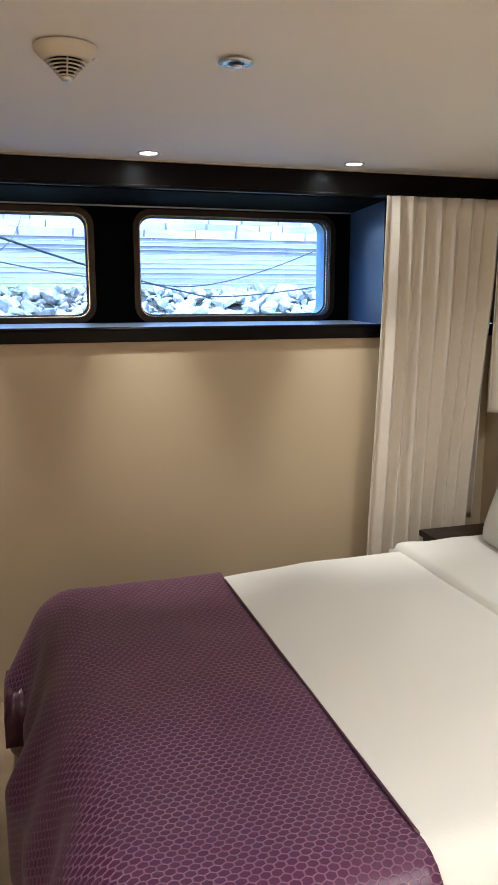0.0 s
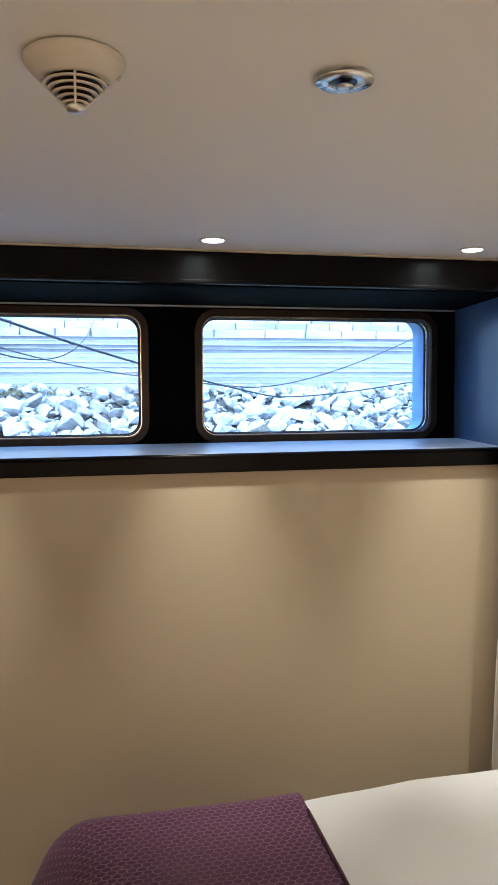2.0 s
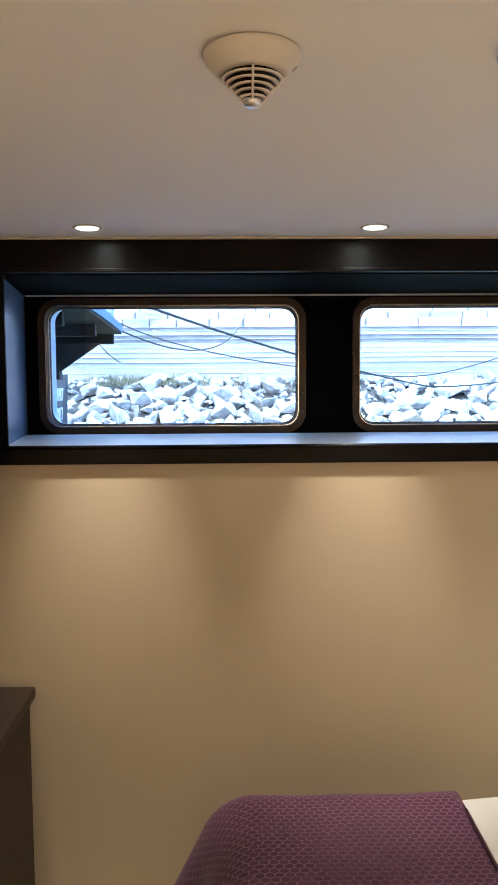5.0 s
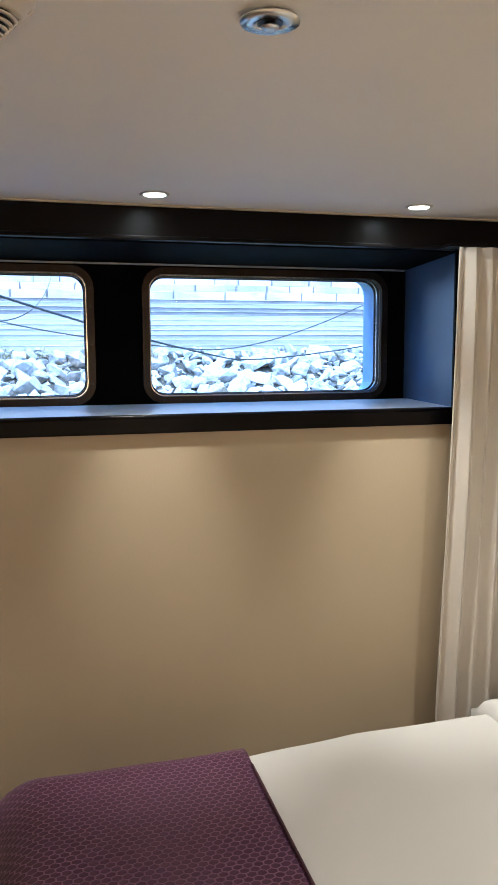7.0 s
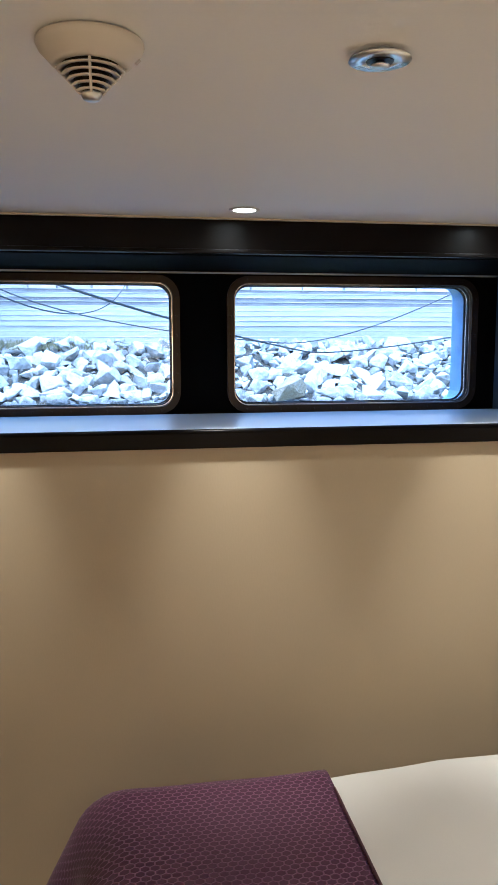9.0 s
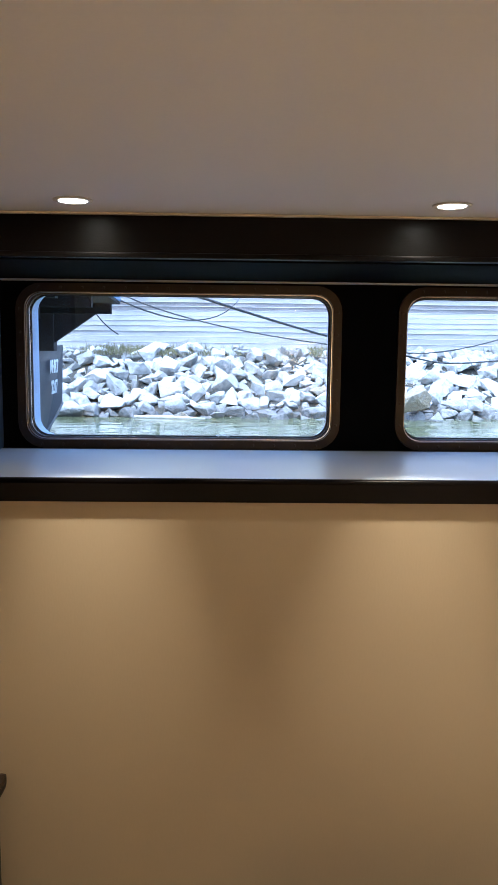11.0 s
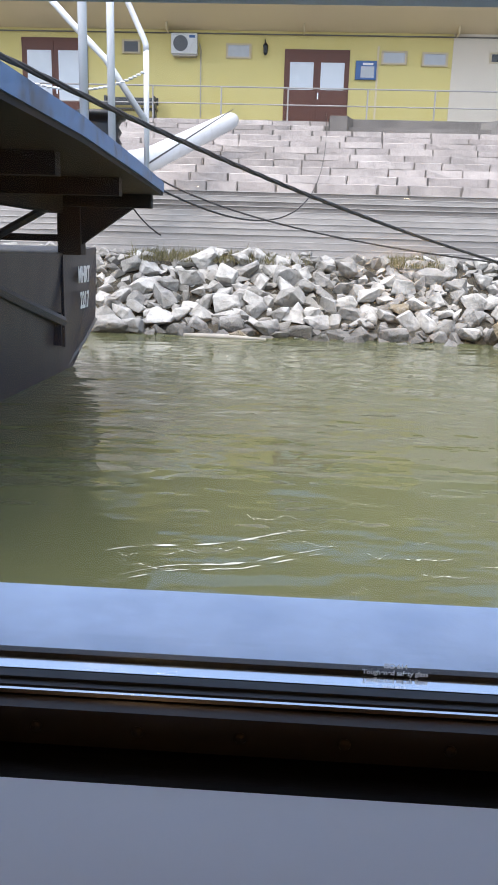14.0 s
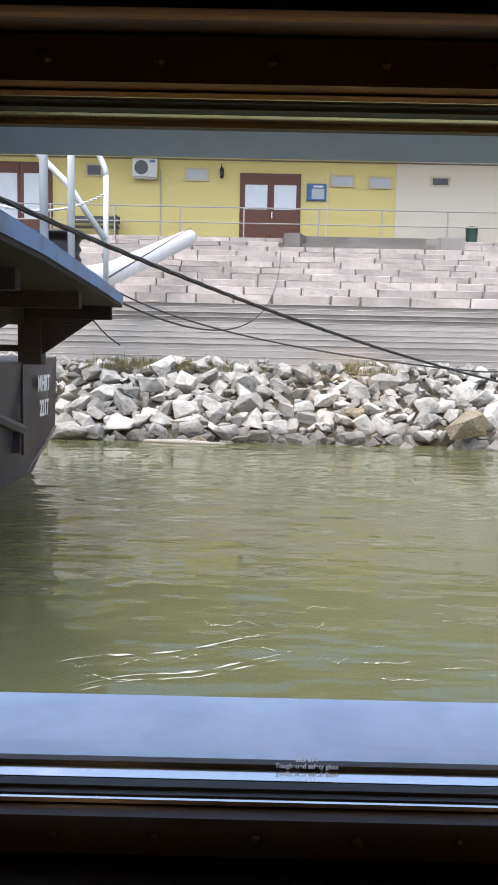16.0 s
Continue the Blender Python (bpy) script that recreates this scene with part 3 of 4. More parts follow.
def runner_mesh():
    """The cloth laid over the bed's foot end, hanging down at the foot and the far side."""
    bm = bmesh.new()
    uvl = bm.loops.layers.uv.new("UVMap")
    r = 0.10
    x_edge, x_in, y_far, y_near = BX0 - 0.012, 0.232, BY1 + 0.010, BY0 - 0.012
    zt = BZ + 0.010

    nx, ny = 46, 90
    drop_x, drop_y = 0.50, 0.34
    lx = (x_in - x_edge) + drop_x
    ly = (y_far - y_near) + 2 * drop_y

    def over(d):
        """d metres past the start of the rounded edge: outward reach and fall."""
        if d <= 0:
            return 0, 0
        a = d / r
        if a < math.pi / 2:
            return r * math.sin(a), r * (1 - math.cos(a))
        return r, r + (d - r * math.pi / 2)

    grid = []
    for i in range(nx + 1):
        row = []
        for j in range(ny + 1):
            sx = i / nx * lx
            sy = -drop_y + j / ny * ly
            dx = drop_x + r - sx if sx < drop_x + r else 0
            ox, fx = over(dx)
            x = x_edge + max(sx - drop_x, r) - ox
            if sy > (y_far - y_near) - r:
                oy, fy = over(sy - (y_far - y_near) + r)
                y = y_far - r + oy
            elif sy < r:
                oy, fy = over(r - sy)
                y = y_near + r - oy
            else:
                y, fy = y_near + sy, 0
            f = max(fx, fy) if not (fx and fy) else math.hypot(fx, fy)
            wave = noise.noise(Vector((sx * 5, sy * 5, 2))) * 0.005
            hang = min(1, fx / 0.3)
            x -= hang * (0.03 * math.sin(sy * 9) + 0.02 * math.sin(sy * 21 + 1)) * 0.9 + hang * 0.11
            y += min(1, fy / 0.3) * 0.015 * math.sin(sx * 12)
            row.append((bm.verts.new((x, y, max(0.06, zt - f + wave))), (sx, sy)))
        grid.append(row)
    for i in range(nx):
        for j in range(ny):
            q = (grid[i][j], grid[i + 1][j], grid[i + 1][j + 1], grid[i][j + 1])
            fc = bm.faces.new([v for v, _ in q])
            for lp, (_, uv) in zip(fc.loops, q):
                lp[uvl].uv = uv
    bmesh.ops.recalc_face_normals(bm, faces=bm.faces)
    return bm


runner = part("bed_runner", runner_mesh(), M_RUNNER, smooth=True)
runner.modifiers.new("thickness", "SOLIDIFY").thickness = 0.010
tagged(runner, "purple honeycomb-weave bed runner draped over the bed's foot", "bed runner")
part("hem", tube([(0.230, BY0 + 0.10 + k * 0.05, BZ + 0.011) for k in range(28)], 0.004, 8), M_BOLSTER, runner, "stitched plum hem", smooth=True)
bol = part("rolled_throw", soft_slab(-0.53, -0.40, -0.62, -0.36, 0.17, 0.34, 0.06, 14, 20, 0.02, 5), M_BOLSTER, smooth=True)
tagged(bol, "bunched plum satin corner of the throw")
bol.parent = bed
bol.matrix_parent_inverse = Matrix.Translation((-0.6, 1.18, 0))
bol.name = "throw_corner"


def pillow(name, m, sx, sy, sz):
    bm = bmesh.new()
    bmesh.ops.create_grid(bm, x_segments=24, y_segments=24, size=1)
    lower = []
    for v in bm.verts:
        u, w = v.co.x, v.co.y
        e = max(0, (1 - u ** 4) * (1 - w ** 4)) ** 0.5
        pin = 1 - 0.06 * (u * u * w * w)
        v.co = Vector((u * sx / 2 * pin, w * sy / 2 * pin, sz / 2 * e + noise.noise(Vector((u * 2, w * 2, sx))) * 0.008))
    dup = bmesh.ops.duplicate(bm, geom=bm.verts[:] + bm.edges[:] + bm.faces[:])
    for v in (g for g in dup["geom"] if isinstance(g, bmesh.types.BMVert)):
        v.co.z = -v.co.z
    bmesh.ops.remove_doubles(bm, verts=bm.verts, dist=0.0015)
    bmesh.ops.recalc_face_normals(bm, faces=bm.faces)
    ob = part(name, bm, M_SHEET, smooth=True)
    ob.matrix_world = m
    return tagged(ob, "plump white pillow leaning at the bed's head", "pillow", "pillows on the bed")


for y in (-0.80, -1.56):
    pillow("pillow", pose(1.40, y, BZ + 0.235, 0, -66, 0), 0.48, 0.68, 0.17)
    pillow("pillow", pose(1.515, y, BZ + 0.25, 0, -78, 0), 0.50, 0.66, 0.14)

# ---- nightstand, curtains, desk, television ----
ns = empty("nightstand", (1.41, -0.255, 0))
tagged(ns, "dark brown wooden nightstand beside the bed", "nightstand")
part("body", box(-0.18, 0.20, -0.105, 0.10, 0.04, 0.575, 0.004), M_WOOD, ns)
part("top", box(-0.195, 0.205, -0.115, 0.11, 0.575, 0.602, 0.005), M_WOOD, ns)
part("plinth", box(-0.16, 0.19, -0.09, 0.09, 0.0, 0.04), M_BLACK, ns)
part("drawer", box(-0.186, -0.18, -0.09, 0.085, 0.33, 0.55, 0.002), M_WOOD, ns)


def curtain(name, x0, x1, xb0, xb1, y, z0, z1, folds, seed, label):
    bm = bmesh.new()
    nx, nz = folds * 10, 40
    grid = []
    for i in range(nx + 1):
        col = []
        u = i / nx
        for j in range(nz + 1):
            w = j / nz
            xx = (x0 + (x1 - x0) * u) * w + (xb0 + (xb1 - xb0) * u) * (1 - w)
            ph = u * folds * 2 * math.pi + 2.2 * noise.noise(Vector((u * 4, w * 1.4, seed)))
            amp = 0.015 + 0.012 * (1 - w) + 0.010 * noise.noise(Vector((u * 7, w * 1.5, seed + 3)))
            top = max(0, (w - 0.95) / 0.05)
            yy = y + amp * (1 - 0.5 * top) * math.sin(ph) + 0.010 * noise.noise(Vector((u * 4, w * 3, seed + 7)))
            xx += 0.004 * math.sin(2 * ph) + 0.010 * noise.noise(Vector((u * 6, w * 2, seed + 5)))
            col.append(bm.verts.new((xx, yy, z0 + (z1 - z0) * w)))
        grid.append(col)
    for i in range(nx):
        for j in range(nz):
            bm.faces.new((grid[i][j], grid[i + 1][j], grid[i + 1][j + 1], grid[i][j + 1]))
    ob = part(name, bm, M_CURTAIN, smooth=True)
    ob.modifiers.new("thickness", "SOLIDIFY").thickness = 0.003
    return tagged(ob, label, "curtain", "curtains")


curtain("curtain", 1.035, 1.57, 0.985, 1.44, -0.100, 0.02, 1.998, 8, 1, "pale linen curtain hanging in soft folds to the floor")
curtain("curtain", 1.22, 1.56, 1.24, 1.53, -0.050, 0.605, 1.990, 6, 11, "pale linen curtain gathered behind the nightstand")
curtain("curtain", 1.545, 1.60, 1.545, 1.60, -0.13, 1.10, 1.998, 2, 21, "short narrow pale curtain in the corner")
rail = part("curtain_rail", box(1.0, 1.60, -0.10, -0.03, 1.999, 2.008, 0.002), M_DARK)
tagged(rail, "slim dark curtain rail under the beam", "curtain rail")

desk = empty("desk", (-1.22, -0.8, 0))
tagged(desk, "dark brown wooden desk along the wall", "desk")
part("top", box(-0.27, 0.275, -0.75, 0.77, 0.715, 0.75, 0.012), M_WOOD, desk)
part("body", box(-0.27, 0.262, -0.74, 0.74, 0.05, 0.712, 0.003), M_WOOD, desk)
part("plinth", box(-0.26, 0.24, -0.70, 0.70, 0, 0.05), M_BLACK, desk)

tv = empty("television", (-1.24, -0.12, 1.5))
tagged(tv, "flat black television on a wall bracket", "television")
part("casing", box(-0.22, 0.215, -0.03, 0.02, -0.20, 0.22, 0.008), M_BLACK, tv)
part("bracket", box(-0.05, 0.05, 0.02, 0.12, -0.10, -0.075), M_BLACK, tv)
part("screen", box(-0.205, 0.20, -0.033, -0.030, -0.185, 0.205), M_BLACK, tv)

# ================= outdoors =================
far = 400
bmw = bmesh.new()
add_box(bmw, -far, far, HULL_Y - 0.01, 13.9, WATER - 0.02, WATER)
structure(part("water", bmw, M_WATER), "calm olive-green river water with small ripples", "water")
RISE, TREAD, STEPS, Y0, Z0 = 0.262, 0.79, 17, 14.9, 1.86
bmg = bmesh.new()
prof = [(11.8, 0.0), (12.6, 0.40), (14.7, 1.60), (14.95, 1.60), (15.6, 1.60), (Y0 + STEPS * TREAD, Z0 + STEPS * RISE - 0.9), (far, Z0 + STEPS * RISE - 0.9)]
va = [[bmg.verts.new((x, y, z)) for y, z in prof] for x in (-far, far)]
for i in range(len(prof) - 1):
    bmg.faces.new((va[0][i], va[1][i], va[1][i + 1], va[0][i + 1]))
structure(part("ground", bmg, M_SOIL), "soil of the river bank", "ground")

# foam streaks beside the ship
random.seed(5)
fm = bmesh.new()


def streak(x0, y0, x1, y1, w, seed):
    n = 60
    line = []
    for k in range(n + 1):
        t = k / n
        x = x0 + (x1 - x0) * t
        y = y0 + (y1 - y0) * t + 0.07 * noise.noise(Vector((t * 2.5, seed * 0.37, 0))) + 0.008 * noise.noise(Vector((t * 17, seed, 4)))
        ww = w * max(0.0, noise.noise(Vector((t * 11, seed, 9))) + 0.22) * math.sin(math.pi * min(1, max(0, t))) ** 0.5
        line.append((fm.verts.new((x, y - ww, WATER + 0.004)), fm.verts.new((x, y + ww, WATER + 0.004))))
    for (a, b), (c, d) in zip(line, line[1:]):
        fm.faces.new((a, c, d, b))


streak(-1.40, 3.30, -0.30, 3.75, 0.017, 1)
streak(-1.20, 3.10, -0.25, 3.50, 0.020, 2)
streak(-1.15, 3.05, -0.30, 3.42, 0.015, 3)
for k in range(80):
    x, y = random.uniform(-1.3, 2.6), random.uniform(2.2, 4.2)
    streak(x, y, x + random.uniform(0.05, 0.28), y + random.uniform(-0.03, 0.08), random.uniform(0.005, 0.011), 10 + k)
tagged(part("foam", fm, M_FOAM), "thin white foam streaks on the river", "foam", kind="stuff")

# pontoon landing stage
pon = empty("landing_stage", (-2.9, 6.0, WATER))
tagged(pon, "moored landing stage, black hull and worn blue deck edge", "pontoon")
pinv = Matrix.Translation(pon.location).inverted()


def ppart(name, bm, mat, label="", smooth=False, parent=None):
    bm.transform(pinv)
    return part(name, bm, mat, parent or pon, label, smooth)


def hull_mesh():
    """Long hull with a raked end towards the bank."""
    bm = bmesh.new()
    side = [(2.4, -0.1), (8.45, -0.1), (8.72, 0.42), (9.30, 0.95), (9.32, 1.78), (8.10, 1.72), (2.4, 1.72)]
    xs = {0: -3.12, 1: -3.05, 2: -3.0, 3: -2.86, 4: -2.84, 5: -2.88, 6: -2.95}
    a = [bm.verts.new((xs[i], y, z)) for i, (y, z) in enumerate(side)]
    b = [bm.verts.new((-8.0, y, z)) for y, z in side]
    bm.faces.new((a[0], a[1], a[2], a[5], a[6]))
    bm.faces.new((a[2], a[3], a[4], a[5]))
    bm.faces.new(b[::-1])
    for i in range(len(side)):
        j = (i + 1) % len(side)
        bm.faces.new((a[i], b[i], b[j], a[j]))
    bmesh.ops.recalc_face_normals(bm, faces=bm.faces)
    return bm


ppart("hull", hull_mesh(), M_HULL, "black painted steel hull")
deck_loop = [(-1.585, 2.3), (-1.60, 4.2), (-1.835, 8.05), (-9.0, 8.3), (-9.0, 2.3)]
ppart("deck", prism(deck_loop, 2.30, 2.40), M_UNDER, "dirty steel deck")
edge = bmesh.new()
add = [(-1.575, 2.3), (-1.59, 4.2), (-1.70, 6.2), (-1.825, 8.05)]
for (xa, ya), (xb, yb) in zip(add, add[1:]):
    q = prism([(xa, ya), (xb, yb), (xb - 0.05, yb), (xa - 0.05, ya)], 2.33, 2.425)
    tmp = bpy.data.meshes.new("edge_piece")
    q.to_mesh(tmp)
    q.free()
    edge.from_mesh(tmp)
    bpy.data.meshes.remove(tmp)
ppart("deck_edge", edge, M_DECKBLUE, "worn blue painted deck edge")
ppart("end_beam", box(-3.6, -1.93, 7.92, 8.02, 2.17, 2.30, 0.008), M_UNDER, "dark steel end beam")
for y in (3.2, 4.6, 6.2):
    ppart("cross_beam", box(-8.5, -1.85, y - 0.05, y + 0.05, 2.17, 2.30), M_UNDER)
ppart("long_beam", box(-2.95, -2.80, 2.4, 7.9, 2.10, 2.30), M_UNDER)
ppart("column", box(-2.93, -2.69, 8.10, 8.30, 1.70, 2.30, 0.01), M_RUST, "rusty steel column")
ppart("column", box(-4.6, -4.4, 8.10, 8.28, 1.70, 2.30, 0.01), M_RUST, "rusty steel column")
g = bmesh.new()
tri = [(-2.70, 1.80), (-2.70, 2.298), (-2.05, 2.298), (-2.05, 2.25)]
f0 = [g.verts.new((x, 8.14, z)) for x, z in tri]
f1 = [g.verts.new((x, 8.20, z)) for x, z in tri]
g.faces.new(f0)
g.faces.new(f1[::-1])
for k in range(4):
    g.faces.new((f0[k], f1[k], f1[(k + 1) % 4], f0[(k + 1) % 4]))
bmesh.ops.recalc_face_normals(g, faces=g.faces)
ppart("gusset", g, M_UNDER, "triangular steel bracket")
ppart("brace", tube([(-2.86, 8.06, 2.24), (-3.75, 7.9, 1.72)], 0.045, 6), M_GREYSTEEL, "grey diagonal brace")
ppart("rail_beam", box(-5.5, -2.93, 8.14, 8.26, 1.83, 1.90), M_RUST)
ppart("rubbing_bar", tube([(-2.90, 8.10, 1.02), (-2.93, 7.0, 1.28), (-2.94, 6.0, 1.52)], 0.055, 6), M_GREYSTEEL)
ppart("chine", tube([(-3.07, 7.0, 0.42), (-3.02, 8.60, 0.47), (-2.92, 9.05, 0.74), (-2.86, 9.30, 0.95)], 0.022, 6), M_GREYSTEEL)
ppart("crease_rib", box(-2.905, -2.872, 8.08, 8.12, 0.75, 1.70, 0.005), M_HULL)
ppart("bracket", prism([(-2.99, 7.98), (-2.88, 7.98), (-2.90, 8.06), (-3.0, 8.06)], 0.78, 1.12), M_HULL)
for txt, z in (("MHRT", 1.40), ("2217", 1.12)):
    cu = bpy.data.curves.new("text", "FONT")
    cu.body, cu.size, cu.extrude, cu.align_x = txt, 0.25, 0.002, "CENTER"
    cu.offset = 0.006
    tmp = bpy.data.objects.new("text", cu)
    scene.collection.objects.link(tmp)
    bpy.context.view_layer.update()
    me = bpy.data.meshes.new_from_object(tmp.evaluated_get(bpy.context.evaluated_depsgraph_get()))
    scene.collection.objects.unlink(tmp)
    bpy.data.objects.remove(tmp)
    t = bmesh.new()
    t.from_mesh(me)
    bpy.data.meshes.remove(me)
    t.transform(Matrix.Translation((-2.858, 8.83, z)) @ Matrix.Rotation(radians(91.2), 4, "Z") @ Matrix.Rotation(radians(90), 4, "X") @ Matrix.Diagonal((0.78, 1, 1, 1)))
    ppart("lettering", t, M_TEXT, "white painted hull number")
for x, y, top, r in ((-1.64, 4.4, 3.8, 0.024), (-1.68, 5.2, 3.8, 0.024), (-1.762, 6.8, 3.33, 0.023)):
    ppart("post", tube([(x, y, 2.40), (x, y, top)], r, 12), M_WHITEPIPE, "white painted rail post", True)
ppart("handrail", tube([(-1.76, 6.74, 2.79), (-2.066, 6.7, 3.235), (-2.291, 6.7, 3.45), (-2.75, 6.7, 3.92)], 0.026, 12), M_WHITEPIPE, "sloping white rail", True)
ppart("handrail", tube([(-1.762, 6.8, 3.32), (-1.765, 6.8, 3.37), (-1.78, 6.8, 3.41), (-1.925, 6.8, 3.71), (-2.0, 6.8, 3.86)], 0.023, 12), M_WHITEPIPE, "bent white rail", True)
ch = bmesh.new()
for k, p in enumerate(sag((-1.79, 6.78, 3.16), (-2.3, 5.2, 2.80), 0.10, 26)):
    bmesh.ops.create_uvsphere(ch, u_segments=6, v_segments=4, radius=0.014, matrix=Matrix.Translation(p) @ Matrix.Diagonal((1.6, 1, 0.7, 1)))
tagged(ppart("chain", ch, M_WHITEPIPE, "slack white chain"), kind="stuff")
bl = lathe([(0.17, 0)] + [(0.17 - 0.022 * (k % 2), 0.04 * k) for k in range(1, 9)] + [(0.20, 0.33), (0.20, 0.37), (0.05, 0.38)], 24)
bl.transform(Matrix.Translation((-2.03, 6.3, 2.40)))
ppart("bollard", bl, M_BLACK, "black ribbed mooring bollard with a pale cap", True)

gang = part("gangway_tube", tube([(-3.0, 8.2, 2.42), (-3.44, 15.0, 3.32), (-3.36, 16.2, 3.55), (-2.46, 22.6, 5.22), (-2.40, 23.0, 5.32)], [0.20, 0.23, 0.23, 0.23, 0.19], 20), M_WHITEPIPE, smooth=True)
tagged(gang, "long white steel tube reaching from the landing stage to the bank", "gangway")


def wire_rope(name, pts, r, mat, label):
    bm = bmesh.new()
    pts = [Vector(p) for p in pts]
    length = [0]
    for a, b in zip(pts, pts[1:]):
        length.append(length[-1] + (b - a).length)
    steps = int(length[-1] / 0.05)
    line = []
    for s in range(steps + 1):
        d = s / steps * length[-1]
        i = max(k for k in range(len(pts) - 1) if length[k] <= d + 1e-9)
        line.append(pts[i].lerp(pts[i + 1], (d - length[i]) / (length[i + 1] - length[i])))
    for strand in range(3):
        tw = []
        for k, p in enumerate(line):
            a = k * 0.05 / (r * 7) + strand * 2.094
            tw.append(p + Vector((0, math.cos(a) * r * 0.55, math.sin(a) * r * 0.55)))
        add_tube(bm, tw, r * 0.62, 6)
    ob = part(name, bm, mat, smooth=True)
    return tagged(ob, label, "cable")


def curve(a, b, c, steps=40):
    """A smooth line from a to c, bent towards b."""
    a, b, c = Vector(a), Vector(b), Vector(c)
    return [a * (1 - t) ** 2 + 2 * b * t * (1 - t) + c * t * t for t in (i / steps for i in range(steps + 1))]


wire_rope("mooring_cable", curve((-1.72, 3.0, 2.50), (-0.3, 5.8, 2.03), (2.6, 9.6, 1.58)) + curve((2.6, 9.6, 1.58), (4.4, 11.9, 1.38), (13, 14.6, 2.9))[1:], 0.012, M_ROPE, "thick dark twisted wire mooring cable")
wire_rope("mooring_line", curve((-1.9, 7.9, 2.47), (-0.9, 8.2, 1.94), (2.0, 8.8, 1.72)) + curve((2.0, 8.8, 1.72), (3.7, 9.15, 1.60), (9, 11.5, 4.3))[1:], 0.009, M_ROPE, "thin dark mooring line with a long sag")
wire_rope("shore_line", curve((-1.95, 8.1, 2.40), (0.2, 15.0, 1.3), (0.37, 28.0, 6.35)), 0.011, M_ROPE, "thin dark line slung between landing stage and bank")
wire_rope("hanging_line", curve((-2.15, 8.0, 2.2), (-2.0, 8.0, 2.0), (-1.85, 8.0, 1.92)), 0.008, M_ROPE, "short frayed dark rope end under the deck")
wire_rope("stay_line", [(-1.9, 7.0, 2.42), (-2.35, 22.9, 5.6)], 0.009, M_ROPE, "taut dark stay line over the tube")

# stepped stone embankment
emb = empty("embankment", (0, Y0, Z0))
structure(emb, "stepped river embankment of pale stone blocks over grey concrete courses", "embankment")
random.seed(4)
LOWER = 6
for k in range(2 * LOWER):
    y, z = Y0 + k * TREAD / 2, Z0 + (k / 2 - 1) * RISE
    stained = k in (8, 9, 11)
    s = part("step", box(-70, 70, y + random.uniform(-0.015, 0.015), y + TREAD / 2 + 0.15, z, z + RISE / 2 - 0.022, 0.01), M_DARKCONC if stained else M_CONCRETE, emb)
    s.location = -emb.location
    j = part("nosing", box(-70, 70, y - 0.017, y + TREAD / 2 + 0.1, z + RISE / 2 - 0.021, z + RISE / 2 - random.uniform(0, 0.006), 0.005), M_NOSING, emb)
    j.location = -emb.location
shapes = []
for k in range(6):
    bm = bmesh.new()
    add_box(bm, -0.5, 0.5, 0, 1, 0, 1)
    bmesh.ops.bevel(bm, geom=bm.edges[:], offset=0.03, segments=1, affect="EDGES")
    for v in bm.verts:
        v.co += Vector((random.uniform(-0.012, 0.012), random.uniform(-0.04, 0.04), random.uniform(-0.035, 0.035)))
    me = bpy.data.meshes.new("stone_block")
    bm.to_mesh(me)
    bm.free()
    me.materials.append(M_BLOCK)
    shapes.append(me)
rest = bmesh.new()
for k in range(LOWER, STEPS):
    y, z = Y0 + k * TREAD, Z0 + (k - 1) * RISE
    add_box(rest, -70, 70, y + 0.06, y + TREAD + 0.12, z, z + RISE - 0.01)
    x = -13 + random.uniform(0, 1)
    while x < 14:
        w = random.choice((0.75, 0.95, 1.1, 1.25, 1.5))
        gap = 0.02 if random.random() < 0.6 else random.uniform(0.035, 0.065)
        if k < STEPS - 2 or not (0.4 < x + w / 2 < 6.4):
            ob = new("stone_block", random.choice(shapes))
            ob.parent = emb
            ob.matrix_basis = Matrix.Translation(Vector((x + w / 2, y + random.uniform(-0.012, 0.012), z + random.uniform(-0.006, 0.006))) - emb.location) @ Matrix.Diagonal((w - gap, 0.5, RISE - 0.012, 1))
        x += w
core = part("core", rest, M_DARKCONC, emb)
core.location = -emb.location
TOPZ = Z0 + (STEPS - 1) * RISE
for name, bm, mat in (
    ("niche_floor", box(0.45, 6.55, 26.55, BANK_Y + 0.1, TOPZ - 0.58, TOPZ - 0.52, 0.01), M_NOSING),
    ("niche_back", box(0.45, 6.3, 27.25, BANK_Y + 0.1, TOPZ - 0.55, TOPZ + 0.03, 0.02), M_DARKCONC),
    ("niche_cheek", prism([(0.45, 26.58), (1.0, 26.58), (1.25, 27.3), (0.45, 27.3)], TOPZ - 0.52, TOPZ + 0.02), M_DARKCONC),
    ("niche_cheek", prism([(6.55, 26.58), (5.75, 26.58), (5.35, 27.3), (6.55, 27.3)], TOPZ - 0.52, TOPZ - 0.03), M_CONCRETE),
):
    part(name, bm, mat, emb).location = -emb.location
structure(part("terrace", box(-70, 70, Y0 + STEPS * TREAD - 0.1, 60, TOPZ - 0.4, TOPZ), M_CONCRETE), "concrete terrace in front of the building", "pavement")

